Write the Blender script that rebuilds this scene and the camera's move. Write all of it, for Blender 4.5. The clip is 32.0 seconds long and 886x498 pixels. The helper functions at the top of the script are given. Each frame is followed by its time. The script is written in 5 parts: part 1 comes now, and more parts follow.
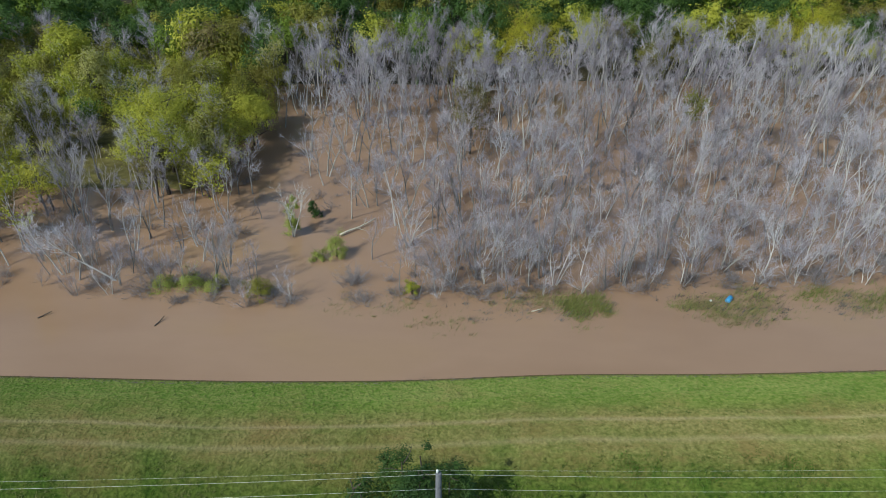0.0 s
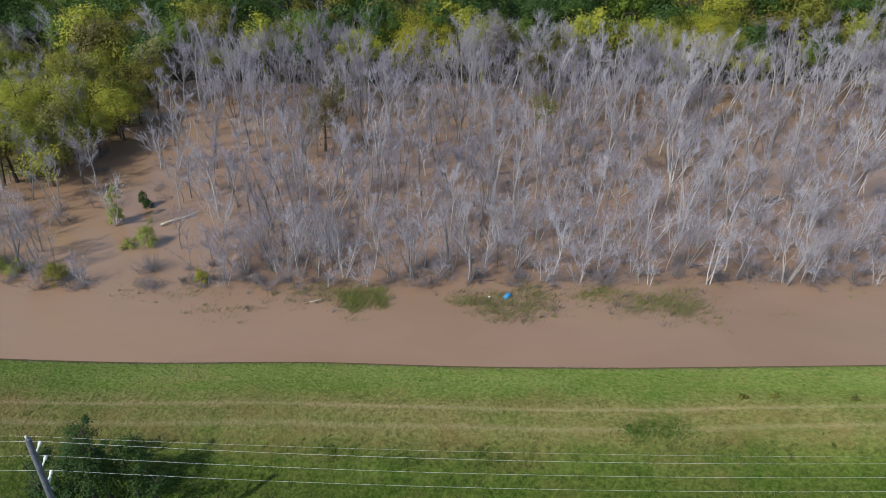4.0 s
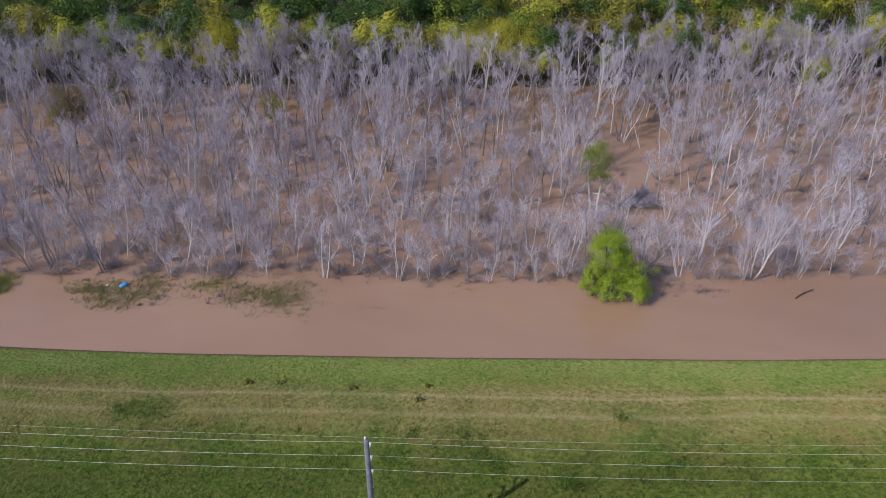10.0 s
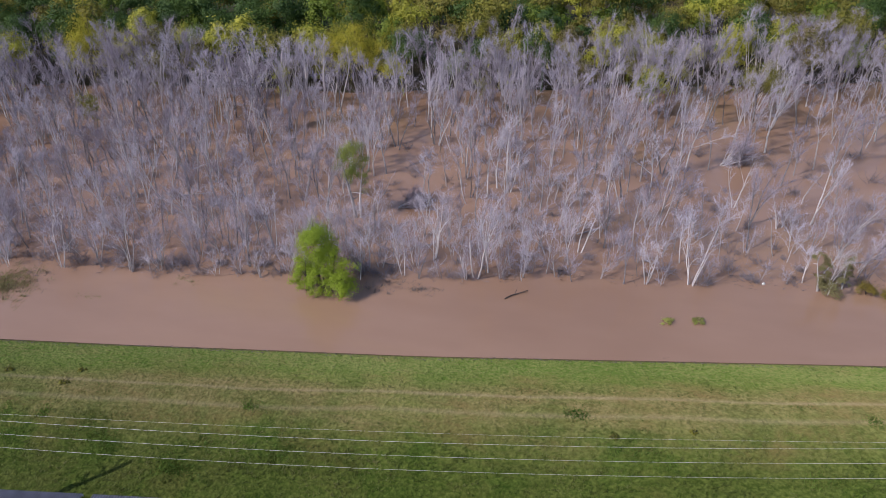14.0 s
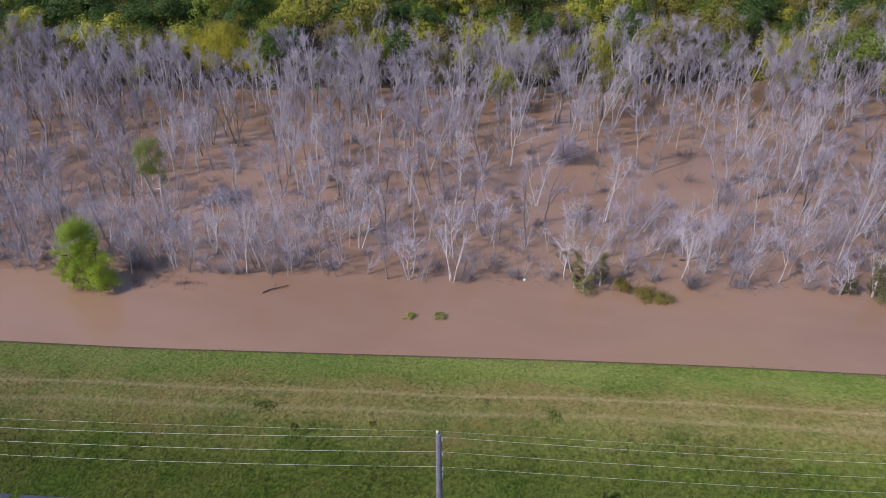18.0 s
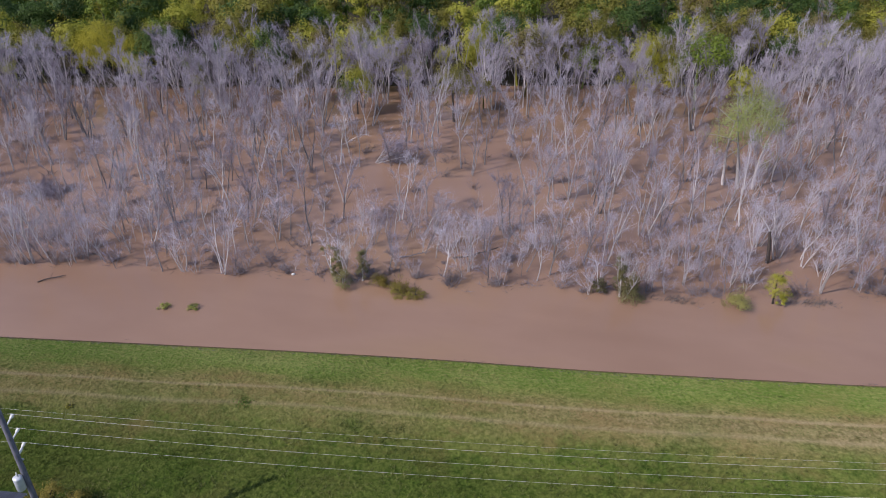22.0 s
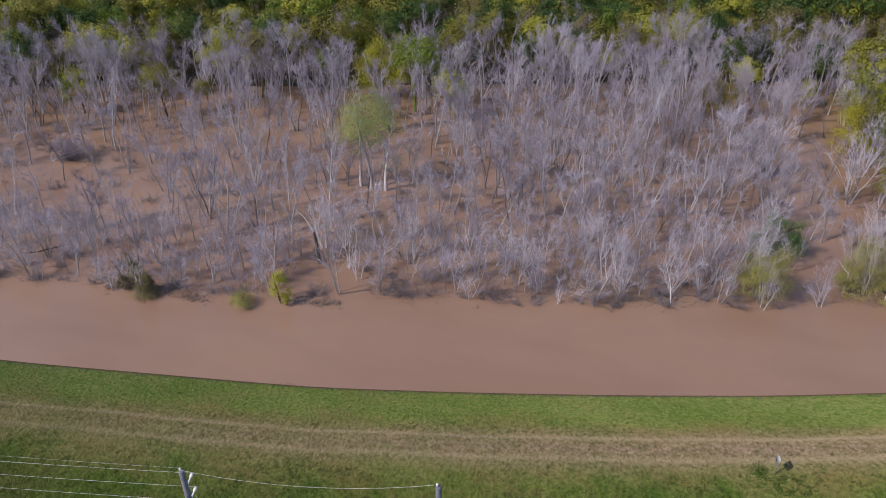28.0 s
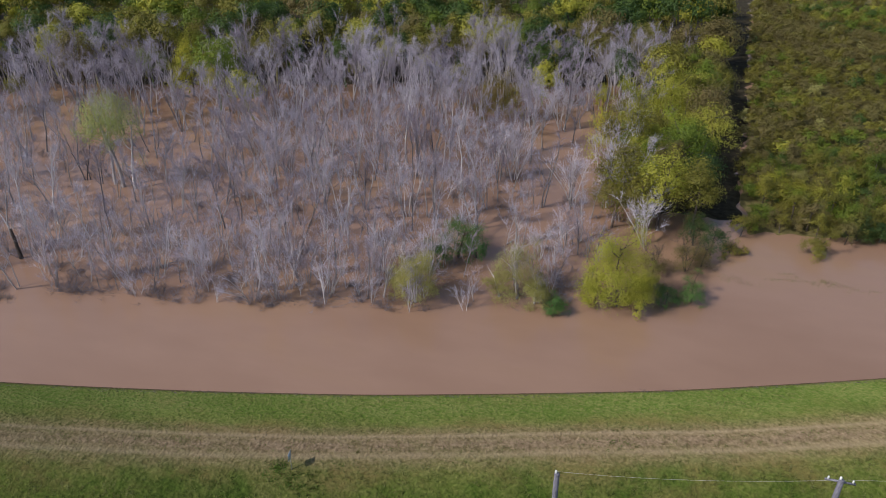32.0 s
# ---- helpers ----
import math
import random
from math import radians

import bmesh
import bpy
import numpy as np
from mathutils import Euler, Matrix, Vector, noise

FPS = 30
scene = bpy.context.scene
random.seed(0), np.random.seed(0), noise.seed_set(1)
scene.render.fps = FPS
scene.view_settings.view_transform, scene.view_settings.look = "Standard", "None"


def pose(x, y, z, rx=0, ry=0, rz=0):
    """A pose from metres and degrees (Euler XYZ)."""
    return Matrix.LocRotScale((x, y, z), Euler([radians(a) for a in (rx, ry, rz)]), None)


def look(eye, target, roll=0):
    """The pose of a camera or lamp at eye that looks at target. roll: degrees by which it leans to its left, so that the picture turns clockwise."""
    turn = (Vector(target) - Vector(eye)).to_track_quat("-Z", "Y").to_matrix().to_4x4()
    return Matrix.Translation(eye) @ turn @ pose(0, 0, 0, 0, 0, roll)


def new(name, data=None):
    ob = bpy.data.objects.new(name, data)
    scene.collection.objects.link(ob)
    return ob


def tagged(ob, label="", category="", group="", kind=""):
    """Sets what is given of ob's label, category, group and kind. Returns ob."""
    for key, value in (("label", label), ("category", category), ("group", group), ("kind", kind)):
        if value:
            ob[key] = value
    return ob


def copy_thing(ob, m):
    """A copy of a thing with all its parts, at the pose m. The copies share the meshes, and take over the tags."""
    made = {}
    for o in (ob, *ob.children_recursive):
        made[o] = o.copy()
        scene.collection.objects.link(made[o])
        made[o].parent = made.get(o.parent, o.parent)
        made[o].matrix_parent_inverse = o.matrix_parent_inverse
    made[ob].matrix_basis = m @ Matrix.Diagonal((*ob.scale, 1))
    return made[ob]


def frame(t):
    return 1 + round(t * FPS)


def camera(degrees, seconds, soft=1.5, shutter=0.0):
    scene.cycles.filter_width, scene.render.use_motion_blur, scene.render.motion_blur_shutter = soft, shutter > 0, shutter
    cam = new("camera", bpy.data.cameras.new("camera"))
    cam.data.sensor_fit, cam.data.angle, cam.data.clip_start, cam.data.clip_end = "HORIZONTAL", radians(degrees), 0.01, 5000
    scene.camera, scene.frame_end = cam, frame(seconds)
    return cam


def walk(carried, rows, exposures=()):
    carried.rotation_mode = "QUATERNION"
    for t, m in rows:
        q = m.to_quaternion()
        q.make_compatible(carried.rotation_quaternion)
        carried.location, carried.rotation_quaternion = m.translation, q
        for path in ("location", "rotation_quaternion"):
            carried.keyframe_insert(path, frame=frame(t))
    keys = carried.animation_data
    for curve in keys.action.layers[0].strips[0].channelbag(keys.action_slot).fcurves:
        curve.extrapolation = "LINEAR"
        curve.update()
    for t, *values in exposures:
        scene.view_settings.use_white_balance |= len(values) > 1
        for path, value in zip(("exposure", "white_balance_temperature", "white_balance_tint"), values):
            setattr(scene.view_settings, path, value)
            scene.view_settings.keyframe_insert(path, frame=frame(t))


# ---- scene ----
cam = camera(63.0, 32.0, 0.95)
# seconds, eye x y z, yaw to the left, pitch up, roll
ROWS = [
    (0.0, -23.98, -12.34, 37.45, 1.340, -31.849, 0.156),
    (0.5, -21.27, -12.52, 37.47, 1.470, -31.815, 0.286),
    (1.0, -18.64, -12.67, 37.45, 1.613, -31.734, 0.405),
    (1.5, -16.05, -12.85, 37.43, 1.755, -31.702, 0.476),
    (2.0, -13.43, -12.98, 37.40, 1.992, -31.609, 0.590),
    (2.5, -10.74, -13.12, 37.42, 2.308, -31.513, 0.645),
    (3.0, -8.07, -13.25, 37.49, 2.607, -31.496, 0.677),
    (3.5, -5.45, -13.38, 37.60, 2.891, -31.501, 0.697),
    (5.5, 5.15, -13.58, 38.05, 3.955, -31.671, 0.797),
    (6.0, 8.29, -13.61, 38.17, 4.347, -31.623, 0.612),
    (6.5, 11.65, -13.67, 38.24, 4.725, -31.569, 0.433),
    (7.0, 15.15, -13.67, 38.33, 5.104, -31.535, 0.295),
    (7.5, 18.69, -13.64, 38.44, 5.429, -31.498, 0.092),
    (8.0, 22.29, -13.51, 38.49, 5.758, -31.454, -0.072),
    (8.5, 25.99, -13.38, 38.53, 6.121, -31.426, -0.212),
    (9.0, 29.69, -13.21, 38.60, 6.476, -31.420, -0.264),
    (9.5, 33.48, -12.99, 38.67, 6.854, -31.414, -0.334),
    (10.0, 37.36, -12.68, 38.70, 7.284, -31.396, -0.403),
    (10.5, 41.28, -12.34, 38.69, 7.723, -31.344, -0.559),
    (11.0, 45.17, -12.00, 38.60, 8.131, -31.241, -0.655),
    (11.5, 48.95, -11.70, 38.46, 8.489, -31.131, -0.653),
    (12.0, 52.66, -11.36, 38.37, 8.773, -31.042, -0.539),
    (12.5, 56.29, -11.06, 38.28, 9.049, -30.958, -0.451),
    (13.0, 59.82, -10.74, 38.17, 9.358, -30.830, -0.369),
    (13.5, 63.23, -10.40, 38.02, 9.671, -30.688, -0.357),
    (14.0, 66.53, -10.11, 37.95, 9.945, -30.535, -0.297),
    (14.5, 69.72, -9.81, 37.84, 10.204, -30.410, -0.264),
    (16.5, 81.52, -7.91, 37.88, 10.929, -30.657, -0.231),
    (17.0, 84.33, -7.59, 37.93, 10.977, -30.624, -0.275),
    (17.5, 87.10, -7.28, 37.90, 10.911, -30.574, -0.420),
    (18.0, 89.96, -6.94, 37.95, 10.944, -30.556, -0.465),
    (18.5, 92.91, -6.67, 38.00, 11.054, -30.527, -0.497),
    (19.0, 95.90, -6.45, 38.12, 11.143, -30.531, -0.506),
    (19.5, 98.91, -6.26, 38.27, 11.253, -30.542, -0.432),
    (20.0, 101.91, -5.98, 38.36, 11.395, -30.540, -0.314),
    (20.5, 104.83, -5.69, 38.57, 11.486, -30.603, -0.200),
    (21.0, 107.78, -5.31, 38.75, 11.621, -30.662, -0.167),
    (21.5, 110.81, -4.92, 38.85, 11.857, -30.681, -0.171),
    (22.0, 113.95, -4.40, 38.81, 12.189, -30.627, -0.157),
    (22.5, 117.22, -3.90, 38.76, 12.473, -30.572, -0.231),
    (23.0, 120.73, -3.31, 38.80, 12.698, -30.535, -0.292),
    (23.5, 124.47, -2.63, 38.89, 12.885, -30.552, -0.399),
    (24.0, 128.41, -1.86, 38.99, 13.103, -30.603, -0.454),
    (24.5, 132.50, -1.05, 39.12, 13.354, -30.684, -0.467),
    (25.0, 136.61, -0.14, 39.20, 13.599, -30.736, -0.530),
    (25.5, 140.63, 0.97, 39.16, 13.923, -30.722, -0.570),
    (27.5, 157.81, 5.18, 38.75, 15.252, -30.569, -0.865),
    (28.0, 162.04, 6.17, 38.75, 15.454, -30.516, -0.832),
    (28.5, 166.23, 7.22, 38.78, 15.594, -30.506, -0.823),
    (29.0, 170.36, 8.18, 38.86, 15.692, -30.527, -0.782),
    (29.5, 174.51, 9.12, 39.00, 15.834, -30.562, -0.700),
    (30.0, 178.62, 10.09, 39.12, 15.975, -30.592, -0.646),
    (30.5, 182.54, 10.99, 39.29, 16.205, -30.649, -0.646),
    (31.0, 186.68, 11.95, 39.53, 16.359, -30.745, -0.657),
    (31.5, 190.87, 12.91, 39.75, 16.576, -30.842, -0.649),
    (32.0, 195.01, 13.90, 39.98, 16.878, -30.916, -0.634),
]


def camera_pose(x, y, z, yaw, pitch, roll):
    return pose(x, y, z, 90 + pitch, 0, yaw) @ pose(0, 0, 0, 0, 0, roll)


EXPOSURES = [(0.0, 0.16, 6250, -8.0), (3.5, 0.16, 6280, 0.0), (7.0, 0.15, 6260, 10.0), (12.0, 0.16, 6200, 18.5), (25.5, 0.07, 6230, 20.0), (28.5, 0.02, 6380, 18.5), (32.0, -0.01, 6470, 14.5)]
walk(cam, [(t, camera_pose(*p)) for t, *p in ROWS], EXPOSURES)

# ---- daylight ----
SUN_FROM = Vector((-0.555, -0.487, 0.675)).normalized()
world = bpy.data.worlds.new("sky")
scene.world = world
world.use_nodes = True
sky = world.node_tree.nodes.new("ShaderNodeTexSky")
sky.sky_type, sky.sun_disc = "NISHITA", False
sky.sun_elevation, sky.sun_rotation = math.asin(SUN_FROM.z), math.atan2(SUN_FROM.x, SUN_FROM.y)
world.node_tree.links.new(sky.outputs[0], world.node_tree.nodes["Background"].inputs[0])
world.node_tree.nodes["Background"].inputs[1].default_value = 0.14
sun = new("sun", bpy.data.lights.new("sun", "SUN"))
sun.data.energy, sun.data.angle, sun.data.color = 3.7, radians(0.6), (1.0, 0.94, 0.86)
sun.matrix_world = look(SUN_FROM * 200, (0, 0, 0))

# ---- materials ----


class Nodes:
    """Short calls for a node tree of one material."""

    def __init__(self, name, rough=0.8, metal=0.0, spec=0.3):
        self.mat = bpy.data.materials.new(name)
        self.mat.use_nodes = True
        self.tree = self.mat.node_tree
        self.bsdf = self.tree.nodes["Principled BSDF"]
        self.bsdf.inputs["Roughness"].default_value = rough
        self.bsdf.inputs["Metallic"].default_value = metal
        self.bsdf.inputs["Specular IOR Level"].default_value = spec

    def add(self, kind, **values):
        node = self.tree.nodes.new("ShaderNode" + kind)
        for key, value in values.items():
            node.inputs[key.replace("_", " ")].default_value = value
        return node

    def link(self, a, b):
        self.tree.links.new(a, b)

    def place(self):
        return self.add("TexCoord").outputs["Object"]

    def noise(self, scale, detail=4.0, rough=0.6, vector=None, stretch=None):
        node = self.add("TexNoise", Scale=scale, Detail=detail, Roughness=rough)
        vector = vector or self.place()
        if stretch:
            m = self.add("Mapping")
            m.inputs["Scale"].default_value = stretch
            self.link(vector, m.inputs["Vector"])
            vector = m.outputs["Vector"]
        self.link(vector, node.inputs["Vector"])
        return node.outputs["Fac"]

    def ramp(self, fac, *stops):
        node = self.add("ValToRGB")
        ramp = node.color_ramp
        while len(ramp.elements) < len(stops):
            ramp.elements.new(0.5)
        for el, (at, colour) in zip(ramp.elements, stops):
            el.position, el.color = at, (*colour, 1) if len(colour) == 3 else colour
        self.link(fac, node.inputs["Fac"])
        return node.outputs["Color"]

    def mix(self, fac, a, b, blend="MIX"):
        node = self.tree.nodes.new("ShaderNodeMix")
        node.data_type, node.blend_type = "RGBA", blend
        for value, at in ((fac, 0), (a, 6), (b, 7)):
            if isinstance(value, (int, float)):
                node.inputs[at].default_value = value
            elif isinstance(value, tuple):
                node.inputs[at].default_value = (*value, 1)
            else:
                self.link(value, node.inputs[at])
        return node.outputs[2]

    def math(self, op, a, b=0.0, c=0.0):
        node = self.tree.nodes.new("ShaderNodeMath")
        node.operation = op
        for at, value in enumerate((a, b, c)):
            if isinstance(value, (int, float)):
                node.inputs[at].default_value = value
            else:
                self.link(value, node.inputs[at])
        return node.outputs[0]

    def random(self):
        return self.add("ObjectInfo").outputs["Random"]

    def island(self):
        return self.add("NewGeometry").outputs["Random Per Island"]

    def colour(self, socket):
        self.link(socket, self.bsdf.inputs["Base Color"])
        return self

    def bump(self, height, strength=0.4, distance=0.05):
        node = self.add("Bump", Strength=strength, Distance=distance)
        self.link(height, node.inputs["Height"])
        self.link(node.outputs["Normal"], self.bsdf.inputs["Normal"])
        return self


def bark(name, dark, light, scale=3.0, low=0.35, span=0.8):
    n = Nodes(name, 0.9, spec=0.15)
    grain = n.noise(scale, 6, 0.7, stretch=(3, 3, 0.6))
    base = n.ramp(grain, (0.3, dark), (0.72, light))
    shade = n.math("MULTIPLY_ADD", n.math("MULTIPLY_ADD", n.island(), 0.45, n.math("MULTIPLY", n.random(), 0.55)), span, low)
    comb = n.add("CombineColor")
    for k in range(3):
        n.link(shade, comb.inputs[k])
    n.colour(n.mix(1.0, base, comb.outputs[0], "MULTIPLY"))
    n.bump(grain, 0.5, 0.03)
    return n.mat


def twig_bark(name, dark, light):
    n = Nodes(name, 0.9, spec=0.15)
    fac = n.math("MULTIPLY_ADD", n.island(), 0.6, n.math("MULTIPLY", n.random(), 0.4))
    n.colour(n.ramp(fac, (0.1, dark), (0.9, light)))
    return n.mat


def foliage(name, *colours):
    """Leaves: a colour for each tree, broken up from leaf to leaf, and some light coming through."""
    n = Nodes(name, 0.6, spec=0.25)
    fac = n.math("MULTIPLY_ADD", n.island(), 0.14, n.math("MULTIPLY", n.random(), 0.86))
    steps = [(k / (len(colours) - 1), c) for k, c in enumerate(colours)]
    col = n.ramp(fac, *steps)
    patch = n.noise(0.9, 3)
    col = n.mix(n.math("MULTIPLY", patch, 0.32), col, tuple(c * 0.45 for c in colours[0]))
    col = n.mix(n.ramp(n.noise(0.21, 2), (0.42, (0, 0, 0)), (0.62, (0.55, 0.55, 0.55))), col, tuple(c * 1.15 for c in colours[-1]))
    n.colour(col)
    thin = n.add("BsdfTranslucent")
    n.link(col, thin.inputs["Color"])
    both = n.add("MixShader", Fac=0.38)
    n.link(n.bsdf.outputs[0], both.inputs[1])
    n.link(thin.outputs[0], both.inputs[2])
    n.link(both.outputs[0], n.tree.nodes["Material Output"].inputs["Surface"])
    return n.mat


def plain(name, colour, rough=0.6, metal=0.0, spec=0.4, wear=0.25, scale=6.0):
    n = Nodes(name, rough, metal, spec)
    grain = n.noise(scale, 5)
    n.colour(n.ramp(grain, (0.3, tuple(c * (1 - wear) for c in colour)), (0.7, tuple(min(1, c * (1 + wear)) for c in colour))))
    n.bump(grain, 0.2, 0.01)
    return n.mat


BARK = bark("grey_bark", (0.32, 0.285, 0.275), (0.72, 0.675, 0.66))
BARK_DARK = bark("dark_bark", (0.05, 0.04, 0.035), (0.16, 0.13, 0.11))
TWIG = twig_bark("grey_twigs", (0.25, 0.225, 0.258), (0.52, 0.48, 0.54))
TWIG_DULL = twig_bark("dull_grey_twigs", (0.165, 0.142, 0.168), (0.40, 0.36, 0.42))
TWIG_PALE = twig_bark("bleached_twigs", (0.33, 0.305, 0.34), (0.58, 0.545, 0.60))
BARK_DULL = bark("dull_grey_bark", (0.13, 0.115, 0.115), (0.38, 0.355, 0.36))
BARK_PALE = bark("bleached_bark", (0.42, 0.385, 0.375), (0.76, 0.72, 0.705), 3.0, 0.7, 0.4)
TWIG_BRUSH = twig_bark("grey_brown_shrub_twigs", (0.09, 0.074, 0.074), (0.30, 0.265, 0.28))
TWIG_DARK = twig_bark("dark_twigs", (0.06, 0.05, 0.045), (0.17, 0.15, 0.14))
LEAF_OLIVE = foliage("olive_leaves", (0.10, 0.104, 0.02), (0.21, 0.20, 0.034), (0.15, 0.128, 0.028), (0.275, 0.27, 0.042))
LEAF_YELLOW = foliage("yellow_green_leaves", (0.235, 0.26, 0.03), (0.36, 0.365, 0.045), (0.43, 0.41, 0.062))
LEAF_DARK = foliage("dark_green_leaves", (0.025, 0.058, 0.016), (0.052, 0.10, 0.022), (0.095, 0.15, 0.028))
LEAF_GREEN = foliage("fresh_green_leaves", (0.12, 0.20, 0.016), (0.22, 0.32, 0.024), (0.29, 0.375, 0.03))
LEAF_MID = foliage("mid_green_leaves", (0.085, 0.135, 0.018), (0.14, 0.20, 0.024), (0.19, 0.245, 0.03))
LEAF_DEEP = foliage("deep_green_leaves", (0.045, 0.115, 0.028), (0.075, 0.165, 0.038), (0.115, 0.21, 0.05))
LEAF_BROWN = foliage("brown_green_leaves", (0.12, 0.094, 0.038), (0.205, 0.165, 0.062), (0.165, 0.152, 0.045))
LEAF_GOLD = foliage("golden_green_leaves", (0.26, 0.27, 0.025), (0.38, 0.37, 0.03), (0.44, 0.40, 0.04))
LEAF_OCHRE = foliage("ochre_leaves", (0.19, 0.15, 0.03), (0.32, 0.255, 0.05), (0.24, 0.23, 0.05))
LEAF_WEED = foliage("low_weed_leaves", (0.17, 0.21, 0.045), (0.28, 0.32, 0.07), (0.36, 0.37, 0.10))
LEAF_MIST = foliage("thin_pale_green_leaves", (0.17, 0.22, 0.06), (0.27, 0.32, 0.09), (0.32, 0.36, 0.12))
LEAF_PALE = foliage("pale_olive_leaves", (0.22, 0.215, 0.06), (0.34, 0.32, 0.095), (0.37, 0.36, 0.13))
LEAF_IVY = foliage("dark_vine_leaves", (0.12, 0.11, 0.052), (0.21, 0.195, 0.085), (0.27, 0.255, 0.10))
WOOD_POLE = bark("weathered_pole_wood", (0.10, 0.10, 0.12), (0.27, 0.265, 0.31), 4.0)
PORCELAIN = plain("pale_insulator_polymer", (0.72, 0.72, 0.70), 0.35, 0, 0.5, 0.08)
GALVANISED = plain("galvanised_steel", (0.50, 0.51, 0.52), 0.45, 0.7, 0.5, 0.15)
WIRE = plain("weathered_aluminium_wire", (0.70, 0.70, 0.66), 0.5, 0.3, 0.5, 0.1)
BLUE = plain("faded_blue_plastic", (0.05, 0.24, 0.50), 0.45, 0, 0.5, 0.2)
WHITE = plain("dirty_white_plastic", (0.70, 0.70, 0.66), 0.5, 0, 0.4, 0.15)
GREY_PAINT = plain("pale_grey_tank_paint", (0.55, 0.57, 0.60), 0.4, 0.1, 0.5, 0.1)
SHEET = plain("weathered_roof_sheet", (0.15, 0.145, 0.165), 0.4, 0.6, 0.5, 0.3, 2.0)
SIGN_BACK = plain("weathered_sign_aluminium", (0.34, 0.38, 0.38), 0.5, 0.3, 0.4, 0.2)
SHED_WALL = plain("shed_wall_sheet", (0.28, 0.26, 0.24), 0.7, 0, 0.3, 0.2)
# litter brown taken down to near black, with the shade between trunks in the colour
LITTER = plain("shade_dark_leaf_litter", (0.040, 0.034, 0.020), 0.95, 0, 0.1, 0.5, 1.2)
MATTED = plain("matted_brown_weeds", (0.125, 0.108, 0.042), 0.95, 0, 0.1, 0.4, 0.9)
DRIFT = bark("bleached_driftwood", (0.34, 0.29, 0.23), (0.66, 0.60, 0.51), 3.0, 0.85, 0.25)


def water_material():
    n = Nodes("muddy_flood_water", 0.16, spec=0.5)
    p = n.place()
    slow = n.noise(0.035, 3, 0.55, p, (1, 2.2, 1))
    fine = n.noise(0.5, 4, 0.6, p, (0.6, 1.6, 1))
    col = n.ramp(slow, (0.30, (0.240, 0.144, 0.092)), (0.55, (0.280, 0.174, 0.116)), (0.78, (0.285, 0.180, 0.102)))
    col = n.mix(n.math("MULTIPLY", fine, 0.22), col, (0.19, 0.118, 0.080))
    n.colour(col)
    n.bump(n.noise(1.6, 3, 0.6, p, (0.7, 1.5, 1)), 0.05, 0.05)
    return n.mat


